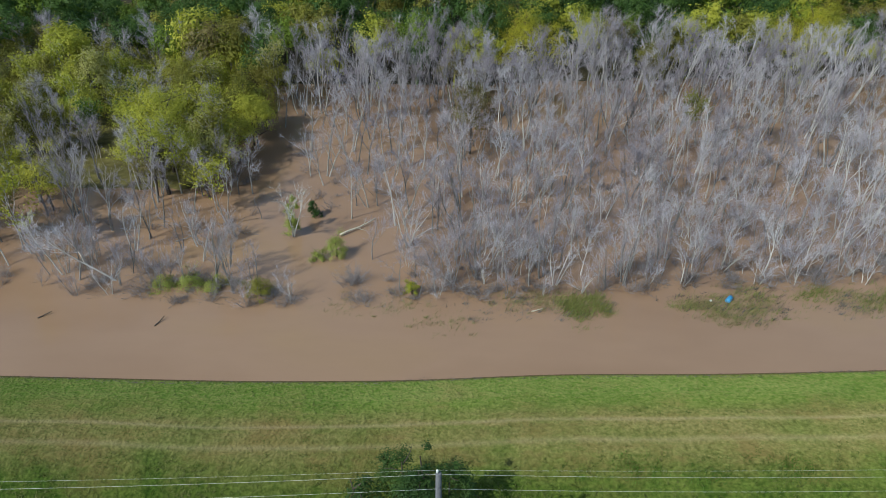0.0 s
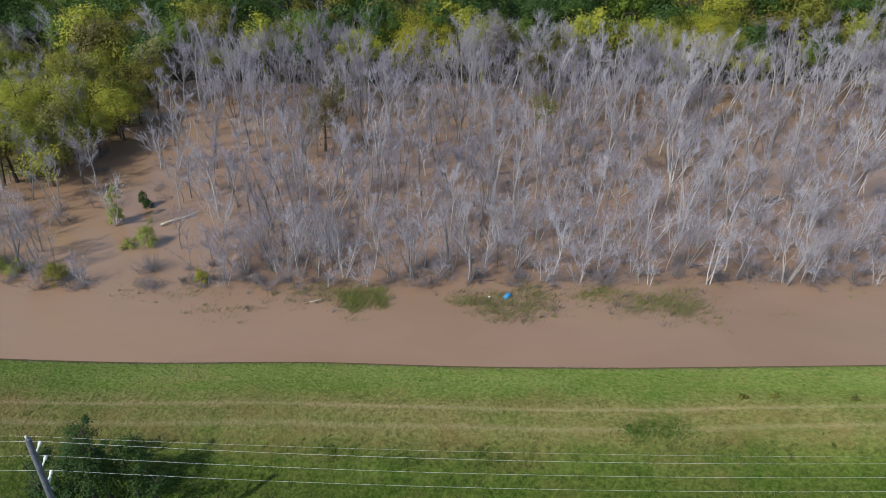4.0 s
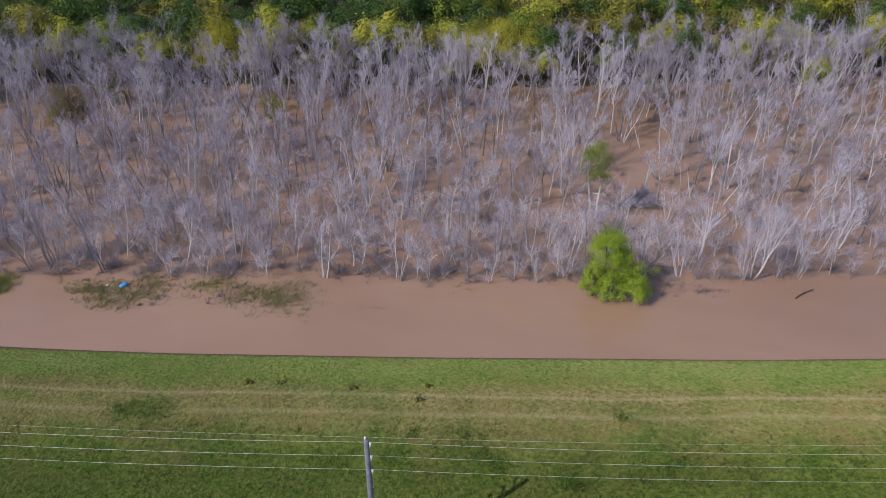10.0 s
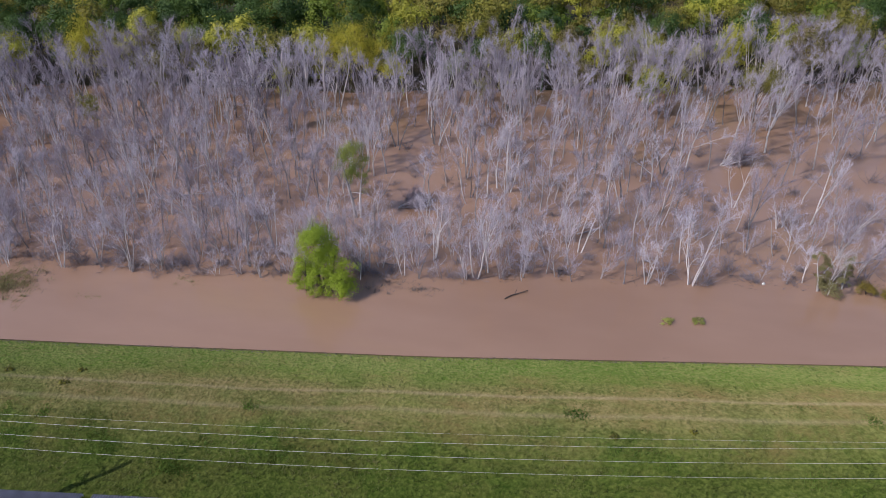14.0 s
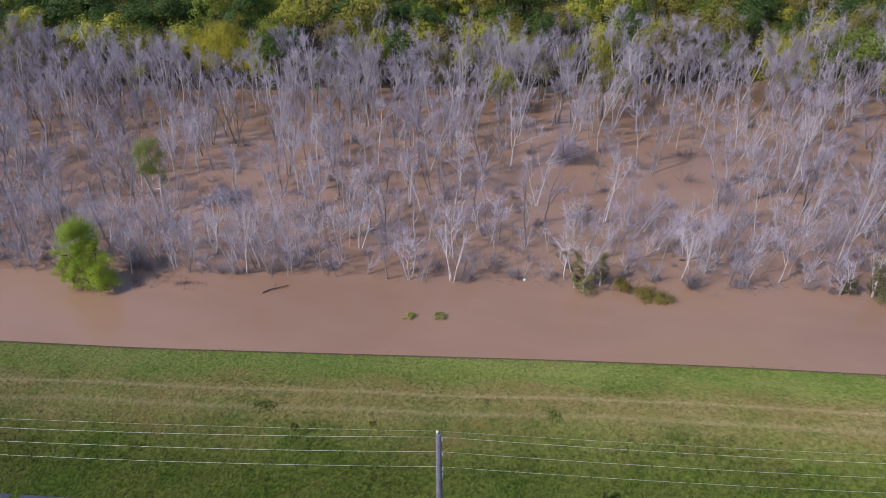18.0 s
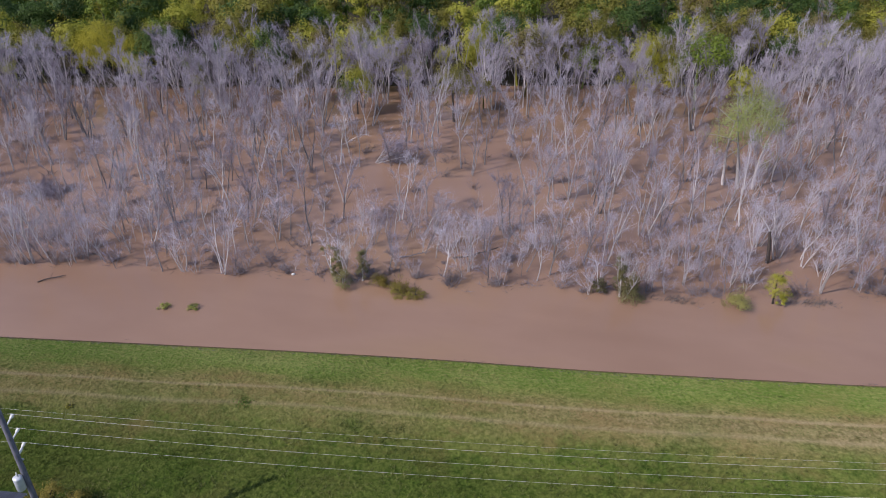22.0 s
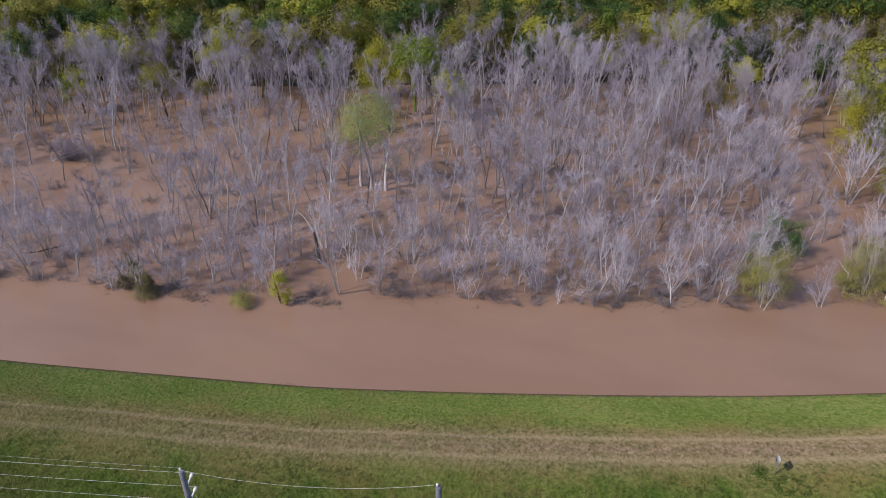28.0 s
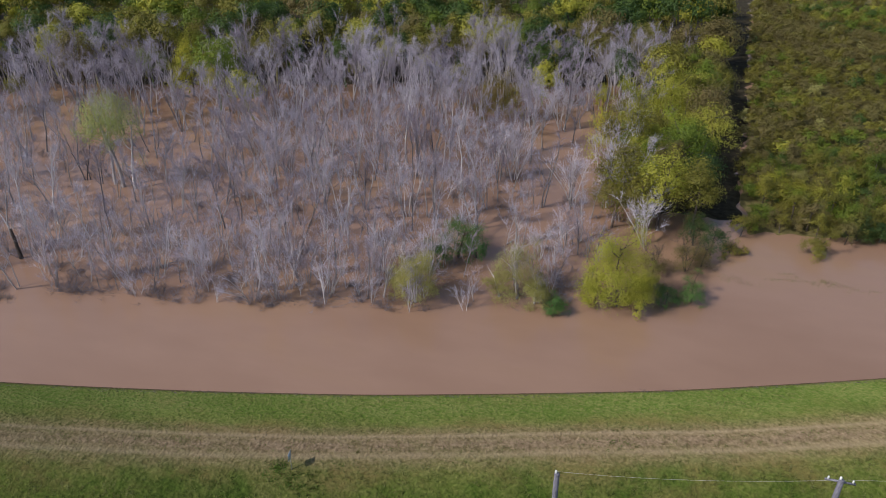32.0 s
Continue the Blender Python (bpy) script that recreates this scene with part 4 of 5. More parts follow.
# ---- leafy wood behind ----
SIZES = ((10, 6.5), (11, 6), (8.5, 6.5), (12, 7.5), (7.5, 5.5), (10, 5), (9, 7))
LEAFY = [leafy_tree(np.random.default_rng(300 + k), h, w, 54, 62, 0.125, 0.16, small=True) for k, (h, w) in enumerate(SIZES)]
DISTANT = [leafy_tree(np.random.default_rng(320 + k), h, w * 0.92, 42, 38, 0.18, 0.25, 3, True) for k, (h, w) in enumerate(SIZES)]
HAZY = [leafy_tree(np.random.default_rng(380 + k), h, w, 28, 34, 0.235, 0.45, 2, True) for k, (h, w) in enumerate(SIZES)]
SPARSE = []
for k in range(4):
    t, c, ends = bare_tree(np.random.default_rng(340 + k), (9, 10, 8, 11)[k], (1, 2, 1, 1)[k], (9, 6, 9, 10)[k], 5, 3)
    r = np.random.default_rng(345 + k)
    g = Geo()
    e = ends[r.uniform(size=len(ends)) < 0.85]
    g.leaves(np.repeat(e, 9, 0) + r.normal(size=(len(e) * 9, 3)) * 0.36, 0.16, r)
    SPARSE.append((t, c, g))
MATS = (LEAF_OLIVE, LEAF_YELLOW, LEAF_DARK, LEAF_MID, LEAF_BROWN, LEAF_PALE)
LABELS = ("broad-leaved tree with thinning olive autumn leaves", "broad-leaved tree with bright yellow-green autumn crown", "dark green broad-leaved tree in the dense wood",
          "fresh green broad-leaved tree among duller ones", "broad-leaved tree with dull brown-green leaves", "broad-leaved tree with pale olive leaves")


def in_belt(x, y, rng):
    if gap_line(x, y) > -1.2:
        return False
    d = y - far_edge(x)
    if d > -1:
        return d < 50 and y < 150 + 0.21 * max(x, 0) and x > -112 - 0.3 * d
    if x < -47 - 0.13 * (y - 60) and y > 57:
        return rng.uniform() < np.interp(y, (57, 64, 72), (0.3, 0.7, 0.95))
    if gap_line(x, y) > -12 - 0.12 * (y - 80) and y > edge(x) + 7 and y > 87:
        return rng.uniform() < 0.95
    if -32 < x < 6 and y > 70:
        return rng.uniform() < 0.2
    return d > -16 and rng.uniform() < (0.2 if 95 < x < 125 else 0.12)


def tint(x, y, rng):
    d = y - far_edge(x)
    if x < -45 and d < 0:
        odds = (0.45, 0.12, 0.05, 0.02, 0.30, 0.06) if y < 58 else (0.32, 0.46, 0.02, 0.06, 0.06, 0.08) if y < 88 else (0.34, 0.22, 0.22, 0.12, 0.06, 0.04)
    elif gap_line(x, y) > -26 and d < 0:
        odds = (0.36, 0.34, 0.10, 0.06, 0.04, 0.10)
    elif x < 20 and d < -3:
        odds = (0.55, 0.08, 0.0, 0.0, 0.32, 0.05)
    elif x < 20:
        odds = (0.22, 0.44, 0.10, 0.12, 0.06, 0.06) if d < 5 else (0.12, 0.05, 0.70, 0.09, 0.04, 0.0)
    elif x < 105:
        odds = (0.22, 0.42, 0.10, 0.14, 0.06, 0.06) if d < 9 else (0.28, 0.20, 0.32, 0.14, 0.05, 0.01)
    elif d < 9:
        odds = (0.34, 0.20, 0.18, 0.10, 0.12, 0.06)
    else:
        odds = (0.30, 0.10, 0.38, 0.10, 0.12, 0.0)
    return rng.choice(6, p=odds)


belt = scatter(rng, 4.9, -150, 212, in_belt, 205)
belt += scatter(rng, 4.2, -110, -44, lambda x, y, r: x < -46 - 0.13 * (y - 60) and 54 < y < 93 and r.uniform() < np.interp(y, (56, 62, 70), (0.3, 0.65, 0.9)))
belt += scatter(rng, 4.0, -96, -61, lambda x, y, r: edge(x) + 2.5 < y < 58 and r.uniform() < 0.75)
belt += scatter(rng, 3.6, 180, 208, lambda x, y, r: -11 < gap_line(x, y) < -1.0 and y > 85 and y < far_edge(x))
belt.sort(key=lambda p: p[1] - edge(p[0]))
patterns = {}
for m, mat in enumerate(MATS):
    for k, (t, c) in enumerate(LEAFY):
        ob = thing("leafy_tree", LABELS[m], "tree", "leafy trees behind the bare wood")
        part("trunk", t, BARK_DARK, ob)
        part("crown", mesh_of("crown", c, mat, False), mat, ob)
        patterns[k, m] = ob
    for k, (t, c, g) in enumerate(SPARSE):
        ob = thing("half_bare_tree", "half-bare tree with grey limbs and scattered fading leaves", "tree", "half-bare trees")
        part("trunk", t, BARK, ob)
        part("bare_crown", c, TWIG, ob)
        part("foliage", mesh_of("foliage", g, mat, False), mat, ob)
        patterns["s", k, m] = ob
for n, (x, y) in enumerate(belt[:290]):
    m = tint(x, y, rng)
    if rng.uniform() < (0.65 if x < -45 and y < 70 else 0.35 if x < -45 and y < 90 else 0.1 if gap_line(x, y) > -8 else 0.7 if y < far_edge(x) - 3 else 0.25):
        stand(patterns["s", rng.integers(4), m], x, y, rng, 0.75, 1.05, 0.03)
    else:
        stand(patterns[rng.integers(len(LEAFY)), m], x, y, rng, 0.6, 1.02, 0.03)
for p in patterns.values():
    discard(p)
grove("far_woods", "dense far woods of green, olive and yellow trees", "woods", belt[290:], DISTANT + HAZY, MATS, rng, (0.6, 1.2), tint, lambda x, y, r: r.integers(7) + (7 if y - far_edge(x) > 15 else 0))
fringe = scatter(rng, 3.4, -110, 198, lambda x, y, r: -7 < y - far_edge(x) < 4 and gap_line(x, y) < -9 and r.uniform() < 0.5)
grove("bare_fringe", "tall leafless grey trees in front of the leafy woods", "bare trees", fringe, THIN, (TWIG_DULL, TWIG, TWIG_PALE, BARK_DULL, BARK, BARK_PALE), rng, (0.9, 1.2), shade, None, 0.5, 3)

# ---- scrub beyond the ditch ----
SCRUB = [leafy_tree(np.random.default_rng(360 + k), (2.6, 3.2, 2.0, 3.8, 2.4)[k], (3.0, 3.4, 2.6, 3.2, 3.8)[k], 26, 40, 0.092, 0.08, 4, True) for k in range(5)]

LOW = [leafy_tree(np.random.default_rng(390 + k), (2.6, 3.0, 2.0, 3.4, 2.4)[k], (3.0, 3.4, 2.8, 3.2, 3.8)[k], 16, 22, 0.15, 0.2, 2, True) for k in range(5)]


def in_scrub(x, y, rng):
    return gap_line(x, y) > 3.6 and y > edge(x) + 0.6 and x < 232 + 0.24 * (y - 90) and y < 215


def scrub_tint(x, y, rng):
    wave = noise.noise(Vector((x * 0.055, y * 0.075, 7.7))) + rng.normal() * 0.07
    if wave > 0.2:
        return rng.choice(6, p=(0.40, 0.04, 0.04, 0.40, 0.10, 0.02))
    if wave < -0.06:
        return rng.choice(6, p=(0.34, 0.0, 0.02, 0.0, 0.62, 0.02))
    return rng.choice(6, p=(0.62, 0.02, 0.06, 0.02, 0.26, 0.02) if y > 106 else (0.46, 0.17, 0.08, 0.05, 0.20, 0.04))


scrub = scatter(rng, 1.85, 202, 270, in_scrub, 180)
scrub.sort(key=lambda p: p[1] - edge(p[0]))
patterns = {}
for m, mat in enumerate(MATS):
    for k, (t, c) in enumerate(SCRUB):
        ob = thing("shrub", ("olive", "yellow-green", "dark green", "fresh green", "brownish", "pale olive")[m] + " leafy shrub in a dense flooded thicket", "shrub", "shrubs of the thicket")
        part("stem", t, BARK_DARK, ob)
        part("crown", mesh_of("crown", c, mat, False), mat, ob)
        patterns[k, m] = ob
for x, y in scrub[:160]:
    stand(patterns[rng.integers(5), scrub_tint(x, y, rng)], x, y, rng, 0.65, 1.05)
for p in patterns.values():
    discard(p)
grove("thicket", "low dense thicket of olive and brown shrubs", "thicket", scrub[160:], [(c,) for _, c in SCRUB + LOW], MATS, rng, (0.6, 0.95), scrub_tint, lambda x, y, r: r.integers(5) + (5 if y > 112 else 0))
# ---- single green trees and bushes at the water ----


def green(name, label, category, x, y, lobes, mat, seed, trunk_mat=BARK_DARK, leaf=0.16, per=30, bare=None):
    """A plant of one or more leafy lobes: (dx, dy, height, width, low, clumps)."""
    r = np.random.default_rng(seed)
    ob = thing(name, label, category, at=(x, y, 0))
    leaves = Geo()
    for k, (dx, dy, high, wide, low, clumps) in enumerate(lobes):
        t, c = leafy_tree(r, high, wide, int(clumps * 1.5), int(per * 2.8), leaf * 0.47, low - 0.4 if low < 0.3 else low, 6)
        v, f = t.arrays()
        part("stem" if k else "trunk", (v + np.array([dx, dy, 0]), f), trunk_mat, ob)
        v, f = c.arrays()
        leaves.put(v + np.array([dx, dy, 0]), f)
    part("crown", leaves, mat, ob, smooth=False)
    if bare:
        t, c = broom_tree(r, bare, 2, 3, 6, 8, 1.1, 0.14, 0.008, 1.2, (0.3, 0.5))
        t.put(*c.arrays())
        part("dead_stem", t, trunk_mat, ob, "bleached dead stem")
    return ob


green("green_tree", "bright green bushy tree standing alone in the flood water", "tree", 45.8, 43.7, ((-0.6, 0.6, 7.0, 3.7, 0.34, 54), (0.5, 0.2, 5.6, 2.6, 0.32, 22), (-1.8, -0.1, 4.4, 2.4, 0.12, 26), (1.8, -0.6, 3.9, 2.9, 0.0, 38), (-0.1, -0.4, 4.2, 2.6, 0.02, 24)), LEAF_GREEN, 401, leaf=0.15, per=34)
green("green_tree", "slender tree with a small bright green crown", "tree", 44.7, 58.6, ((0, 0, 9.8, 3.3, 0.46, 54), (0.5, 0.0, 7.4, 2.4, 0.5, 20)), LEAF_WEED, 402, BARK, 0.13, 26)
green("vine_clad_tree", "dead trunk wrapped in green vines at the clearing", "tree", -40.6, 50.2, ((0, 0, 2.6, 1.8, 0.05, 22), (0.2, 0.3, 4.6, 1.2, 0.35, 14)), LEAF_WEED, 403, BARK_PALE, 0.12, 26, 7.5)
green("vine_clad_stump", "dark broken stump wrapped in vines at the clearing", "tree stump", -39.2, 54.0, ((0, 0, 2.6, 1.1, 0.1, 16), (0.3, 0.1, 1.0, 1.2, 0.02, 10)), LEAF_DARK, 440, BARK_DARK, 0.12, 22)
green("bush", "dense green bush growing beside a fallen log", "bush", -35.6, 46.2, ((0, 0, 2.5, 2.2, 0.05, 26), (-1.6, -0.4, 1.0, 1.8, 0.05, 10)), LEAF_WEED, 404, BARK_DARK, 0.12, 26)
green("bush", "small yellow-green bush at the edge of the flooded wood", "bush", -27.9, 40.2, ((0, 0, 1.7, 1.3, 0.05, 14),), LEAF_YELLOW, 405, BARK_DARK, 0.11, 24)
green("bush", "green bush at the edge of the flooded wood", "bush", -41.4, 39.6, ((0, 0, 2.0, 2.2, 0.05, 20),), LEAF_OLIVE, 406, BARK_DARK, 0.12, 24)
green("bush", "low bright green bushes half under water", "bush", -48.5, 40.8, ((-2, 0, 1.0, 2.4, 0.05, 16), (0.6, 0.3, 1.3, 2.6, 0.05, 18), (2.6, -0.4, 0.9, 2.0, 0.05, 12)), LEAF_WEED, 407, BARK_DARK, 0.12, 24)
green("vine_clad_tree", "vine-covered dead stems with brown leaves at the water", "tree", 91.8, 51.4, ((-0.4, 0, 4.8, 1.3, 0.1, 26), (1.9, 0.7, 4.2, 1.2, 0.1, 20), (0.3, -0.6, 1.7, 2.4, 0.02, 20)), LEAF_IVY, 408, BARK, 0.13, 22, 5.2)
green("bush", "low olive and orange bush floating at the water's edge", "bush", 97.4, 51.0, ((-1.8, 0.5, 1.1, 2.0, 0.02, 16), (0.2, -0.1, 1.2, 2.2, 0.02, 18), (2.0, -0.5, 0.9, 1.8, 0.02, 12)), LEAF_OCHRE, 409, BARK_DARK, 0.12, 26)
green("vine_clad_tree", "snag smothered in dark vines beside grey brush", "tree", 118.6, 54.3, ((-0.3, 0.3, 5.2, 1.2, 0.1, 24), (0.6, 0.1, 3.4, 1.5, 0.05, 18), (0.5, 0, 1.8, 2.8, 0.02, 26), (-2.2, 0.5, 1.6, 1.5, 0.02, 12)), LEAF_IVY, 410, BARK, 0.13, 22, 5.6)
green("bush", "rounded pale olive bush standing in the water", "bush", 129.0, 54.9, ((0, 0, 1.5, 2.6, 0.02, 24),), LEAF_PALE, 411, BARK_DARK, 0.11, 26)
green("bush", "slender bright yellow bush at the water's edge", "bush", 132.9, 56.0, ((-0.6, 0.3, 4.0, 2.2, 0.28, 26), (0.0, 0.0, 1.6, 1.0, 0.05, 8)), LEAF_YELLOW, 412, BARK_DARK, 0.11, 26)
green("bush", "small green weed clump rising from the flood", "weed", 77.1, 43.95, ((0, 0, 0.42, 1.15, 0.0, 8),), LEAF_WEED, 413, BARK_DARK, 0.10, 18)
green("bush", "small green weed clump rising from the flood", "weed", 79.75, 44.35, ((0, 0, 0.40, 1.2, 0.0, 8),), LEAF_WEED, 414, BARK_DARK, 0.10, 18)
green("airy_tree", "tall airy tree with thin pale green leaves", "tree", 132.3, 81.5, ((0, 0, 13.2, 7.6, 0.36, 80), (-1.6, 0.5, 10.5, 5.0, 0.32, 30), (1.8, 0.0, 11.0, 4.5, 0.35, 24)), LEAF_MIST, 415, BARK, 0.17, 17)
green("shrubby_tree", "pale yellow-green shrubby tree leaning over the water", "tree", 175.9, 67.6, ((0, 0, 6.0, 4.4, 0.03, 58), (-1.6, 1.0, 4.0, 2.8, 0.05, 24)), LEAF_PALE, 416, BARK, 0.13, 28, 6.5)
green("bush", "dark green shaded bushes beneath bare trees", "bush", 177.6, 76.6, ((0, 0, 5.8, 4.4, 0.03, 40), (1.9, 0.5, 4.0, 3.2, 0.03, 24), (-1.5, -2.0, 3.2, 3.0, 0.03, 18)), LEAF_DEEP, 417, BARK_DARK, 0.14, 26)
green("shrubby_tree", "half-bare grey tree with olive leaves low down", "tree", 185.2, 71.0, ((0, 0, 6.8, 5.0, 0.02, 54), (1.7, -0.6, 3.4, 3.2, 0.02, 36), (-1.8, -0.2, 4.0, 2.8, 0.02, 28)), LEAF_PALE, 418, BARK, 0.13, 26, 8.2)
green("bush", "bright green bush at the water's edge", "bush", 189.0, 69.4, ((0, 0, 2.0, 2.4, 0.02, 24),), LEAF_DEEP, 419, BARK_DARK, 0.12, 28)
green("large_tree", "large rounded yellow-green tree at the water's edge", "tree", 194.5, 72.2, ((0, 0, 8.4, 6.2, 0.1, 90), (-2.0, -0.3, 4.2, 3.2, 0.02, 26), (1.8, -0.4, 4.4, 3.2, 0.02, 26)), LEAF_YELLOW, 420, BARK_DARK, 0.15, 38)
green("bush", "bright green bushes beside the large tree", "bush", 200.3, 74.4, ((-1.4, -0.6, 2.2, 2.6, 0.02, 22), (0.9, 0.3, 2.8, 2.6, 0.02, 24)), LEAF_DEEP, 421, BARK_DARK, 0.12, 28)
green("bush", "brown half-bare bush in the shade of the leafy row", "bush", 200.6, 80.2, ((0, 0, 3.4, 3.6, 0.02, 30), (1.6, 1.4, 3.0, 2.8, 0.02, 22)), LEAF_BROWN, 441, BARK_DARK, 0.13, 20, 4.0)
# bush whose dark leaf colour stands in for the leafy row's shadow here
green("bush", "green bush coloured dark for the row's shade at the ditch mouth", "bush", 203.2, 84.2, ((0, 0, 3.8, 3.4, 0.02, 32), (-1.8, 1.6, 4.6, 3.2, 0.05, 30)), LEAF_DARK, 442, BARK_DARK, 0.13, 22)
green("bush", "rusty half-bare bush behind the large tree", "bush", 197.4, 79.0, ((0, 0, 3.0, 3.2, 0.02, 24),), LEAF_BROWN, 443, BARK_DARK, 0.13, 20, 4.6)
green("bush", "rounded olive bush standing in the flooded bay", "bush", 213.5, 87.0, ((0, 0, 2.6, 3.0, 0.02, 28),), LEAF_OLIVE, 422, BARK_DARK, 0.13, 26)
green("yellow_tree", "tall tree with bright yellow crown before dark woods", "tree", 32.0, 104.5, ((0, 0, 12.5, 8.5, 0.15, 84), (5.0, 1.0, 10.0, 6.5, 0.2, 50), (-4.8, 1.5, 9.5, 6.0, 0.2, 46)), LEAF_GOLD, 423, BARK_DARK, 0.2, 30)
green("yellow_tree", "tall tree with bright yellow crown before dark woods", "tree", -13.8, 101.0, ((0, 0, 12.0, 8.0, 0.15, 76), (-4.2, 1.0, 9.5, 6.0, 0.2, 46), (4.4, 1.5, 9.0, 5.5, 0.2, 36)), LEAF_GOLD, 424, BARK_DARK, 0.2, 30)
green("yellow_tree", "tall tree with bright yellow crown before dark woods", "tree", 121.0, 114.5, ((0, 0, 10.5, 7.0, 0.15, 64), (4.0, 1.0, 8.5, 5.0, 0.2, 36)), LEAF_GOLD, 425, BARK_DARK, 0.2, 30)
green("bush_tree", "ragged dark green tree growing beside the utility pole", "tree", -26.3, 15.6, ((0, 0, 7.6, 3.6, 0.1, 26), (-3.0, 0.6, 5.6, 3.0, 0.1, 18), (2.4, 1.2, 6.4, 2.8, 0.15, 18), (-1.2, 2.0, 7.0, 2.6, 0.2, 16), (3.8, -0.6, 4.6, 2.6, 0.1, 12), (0.8, 0.5, 8.6, 1.6, 0.2, 12), (-2.0, -0.8, 6.6, 1.6, 0.15, 10)), LEAF_DARK, 426, BARK_DARK, 0.17, 28).location.z = -1.0
green("bush", "straggly olive bush beside the transformer pole", "bush", 81.6, 22.4, ((0, 0, 2.2, 2.4, 0.02, 18), (1.5, 0.3, 2.0, 1.8, 0.02, 12), (-1.4, -0.3, 1.8, 1.6, 0.02, 10)), LEAF_OCHRE, 427, BARK_DARK, 0.12, 26).location.z = -1.0
green("bush", "dark bush at the end of the metal shed", "bush", 30.4, 15.6, ((0, 0, 2.6, 2.6, 0.02, 22),), LEAF_DARK, 428, BARK_DARK, 0.12, 26).location.z = -1.0

green("leafy_tree", "yellow-green tree at the end of the wood", "tree", 190.1, 105.0, ((0, 0, 8.2, 6.2, 0.1, 60), (2.8, 0.5, 7.0, 4.6, 0.1, 34)), LEAF_GOLD, 430, BARK_DARK, 0.2, 24)
green("leafy_tree", "tall yellow-green tree beside the straight ditch", "tree", 197.0, 115.5, ((0, 0, 10.5, 8.0, 0.05, 84), (-2.5, -2.0, 8.0, 5.0, 0.1, 36)), LEAF_YELLOW, 431, BARK_DARK, 0.2, 24)
green("leafy_tree", "fresh green tree beside the straight ditch", "tree", 199.6, 102.5, ((0, 0, 9.0, 6.4, 0.05, 66), (-2.6, 0.4, 7.4, 4.8, 0.05, 34)), LEAF_GREEN, 432, BARK_DARK, 0.2, 24)
green("leafy_tree", "golden olive tree standing among bare ones", "tree", 172.4, 116.5, ((0, 0, 8.5, 6.0, 0.15, 56), (3.0, 0.3, 7.4, 4.6, 0.2, 30)), LEAF_OCHRE, 433, BARK, 0.2, 22)
green("leafy_tree", "slender olive tree in the flooded row", "tree", 191.8, 92.9, ((0, 0, 7.0, 2.8, 0.1, 34),), LEAF_PALE, 434, BARK, 0.16, 20, 6.5)
green("bush", "low ochre bush at the mouth of the ditch", "bush", 205.0, 85.0, ((0, 0, 1.5, 2.2, 0.02, 18), (1.3, 0.2, 1.0, 1.4, 0.02, 8)), LEAF_OCHRE, 435, BARK_DARK, 0.12, 20)
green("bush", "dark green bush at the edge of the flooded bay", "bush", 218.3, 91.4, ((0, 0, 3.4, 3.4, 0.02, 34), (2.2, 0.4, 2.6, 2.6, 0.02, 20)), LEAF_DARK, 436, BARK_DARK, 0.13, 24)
green("shrub", "bright yellow shrub in the dense thicket", "shrub", 210.3, 100.0, ((0, 0, 3.8, 4.0, 0.02, 36), (2.4, -0.4, 3.0, 3.0, 0.02, 20)), LEAF_GOLD, 437, BARK_DARK, 0.14, 22)
green("shrub", "yellow-green shrub in the dense thicket", "shrub", 215.6, 98.6, ((0, 0, 3.2, 3.6, 0.02, 30), (-2.0, 0.2, 2.6, 2.8, 0.02, 18)), LEAF_YELLOW, 438, BARK_DARK, 0.14, 22)
green("shrub", "rusty brown shrub beside the straight ditch", "shrub", 201.4, 89.6, ((0, 0, 2.4, 2.8, 0.02, 22),), LEAF_BROWN, 439, BARK_DARK, 0.13, 22)

# ---- weeds and drift in the shallows ----
rngw = np.random.default_rng(77)


def weed_mat(label, cx, cy, rx, ry, n, mat, tall=0.28, seed=0):
    """Drowned weeds in loose streaks and clumps, laid over by the current."""
    r = np.random.default_rng(500 + seed)
    m = max(6, n // 14)
    lobe = r.uniform(-0.8, 0.8, (7, 2))
    at = lobe[r.integers(0, 7, m)] + r.normal(size=(m, 2)) * np.array([0.22, 0.28])
    heart = np.array([cx, cy]) + at * np.array([rx, ry])
    pick = r.integers(0, m, n)
    size = r.uniform(0.1, 0.7, m)[pick]
    base = np.stack([heart[pick, 0] + r.normal(size=n) * size * 0.9, heart[pick, 1] + r.normal(size=n) * size * 0.4, np.full(n, -0.04)], 1)
    way = np.stack([r.normal(size=n) * 0.5 + 0.6, r.normal(size=n) * 0.4 + 0.3, r.uniform(0.05, 1.2, n)], 1)
    g = Geo()
    g.slivers(base, base + way / np.linalg.norm(way, axis=1, keepdims=True) * (tall * r.uniform(0.4, 1.7, n))[:, None], 0.022, r)
    return single("flooded_weeds", g, mat, label, "weeds", kind="stuff")


weed_mat("bent green grass standing out of the flood water", -13.0, 37.9, 1.9, 2.3, 3000, REED_GREEN, 0.5, 1)
weed_mat("drowned brown weeds round a floating blue drum", 0.0, 39.3, 5.4, 2.9, 3400, REED, 0.4, 2)
weed_mat("green weed clumps round a floating blue drum", 0.0, 39.0, 5.2, 2.6, 1000, REED_GREEN, 0.45, 14)
weed_mat("dark drowned stalks among weeds", 0.0, 39.3, 5.2, 2.6, 900, TWIG_DARK, 0.4, 15)
weed_mat("drowned weeds in the shallow water", 12.3, 40.4, 5.4, 2.9, 2800, REED, 0.4, 3)
weed_mat("drowned green weeds in the shallow water", 11.6, 40.8, 4.8, 2.4, 1900, REED_GREEN, 0.4, 16)
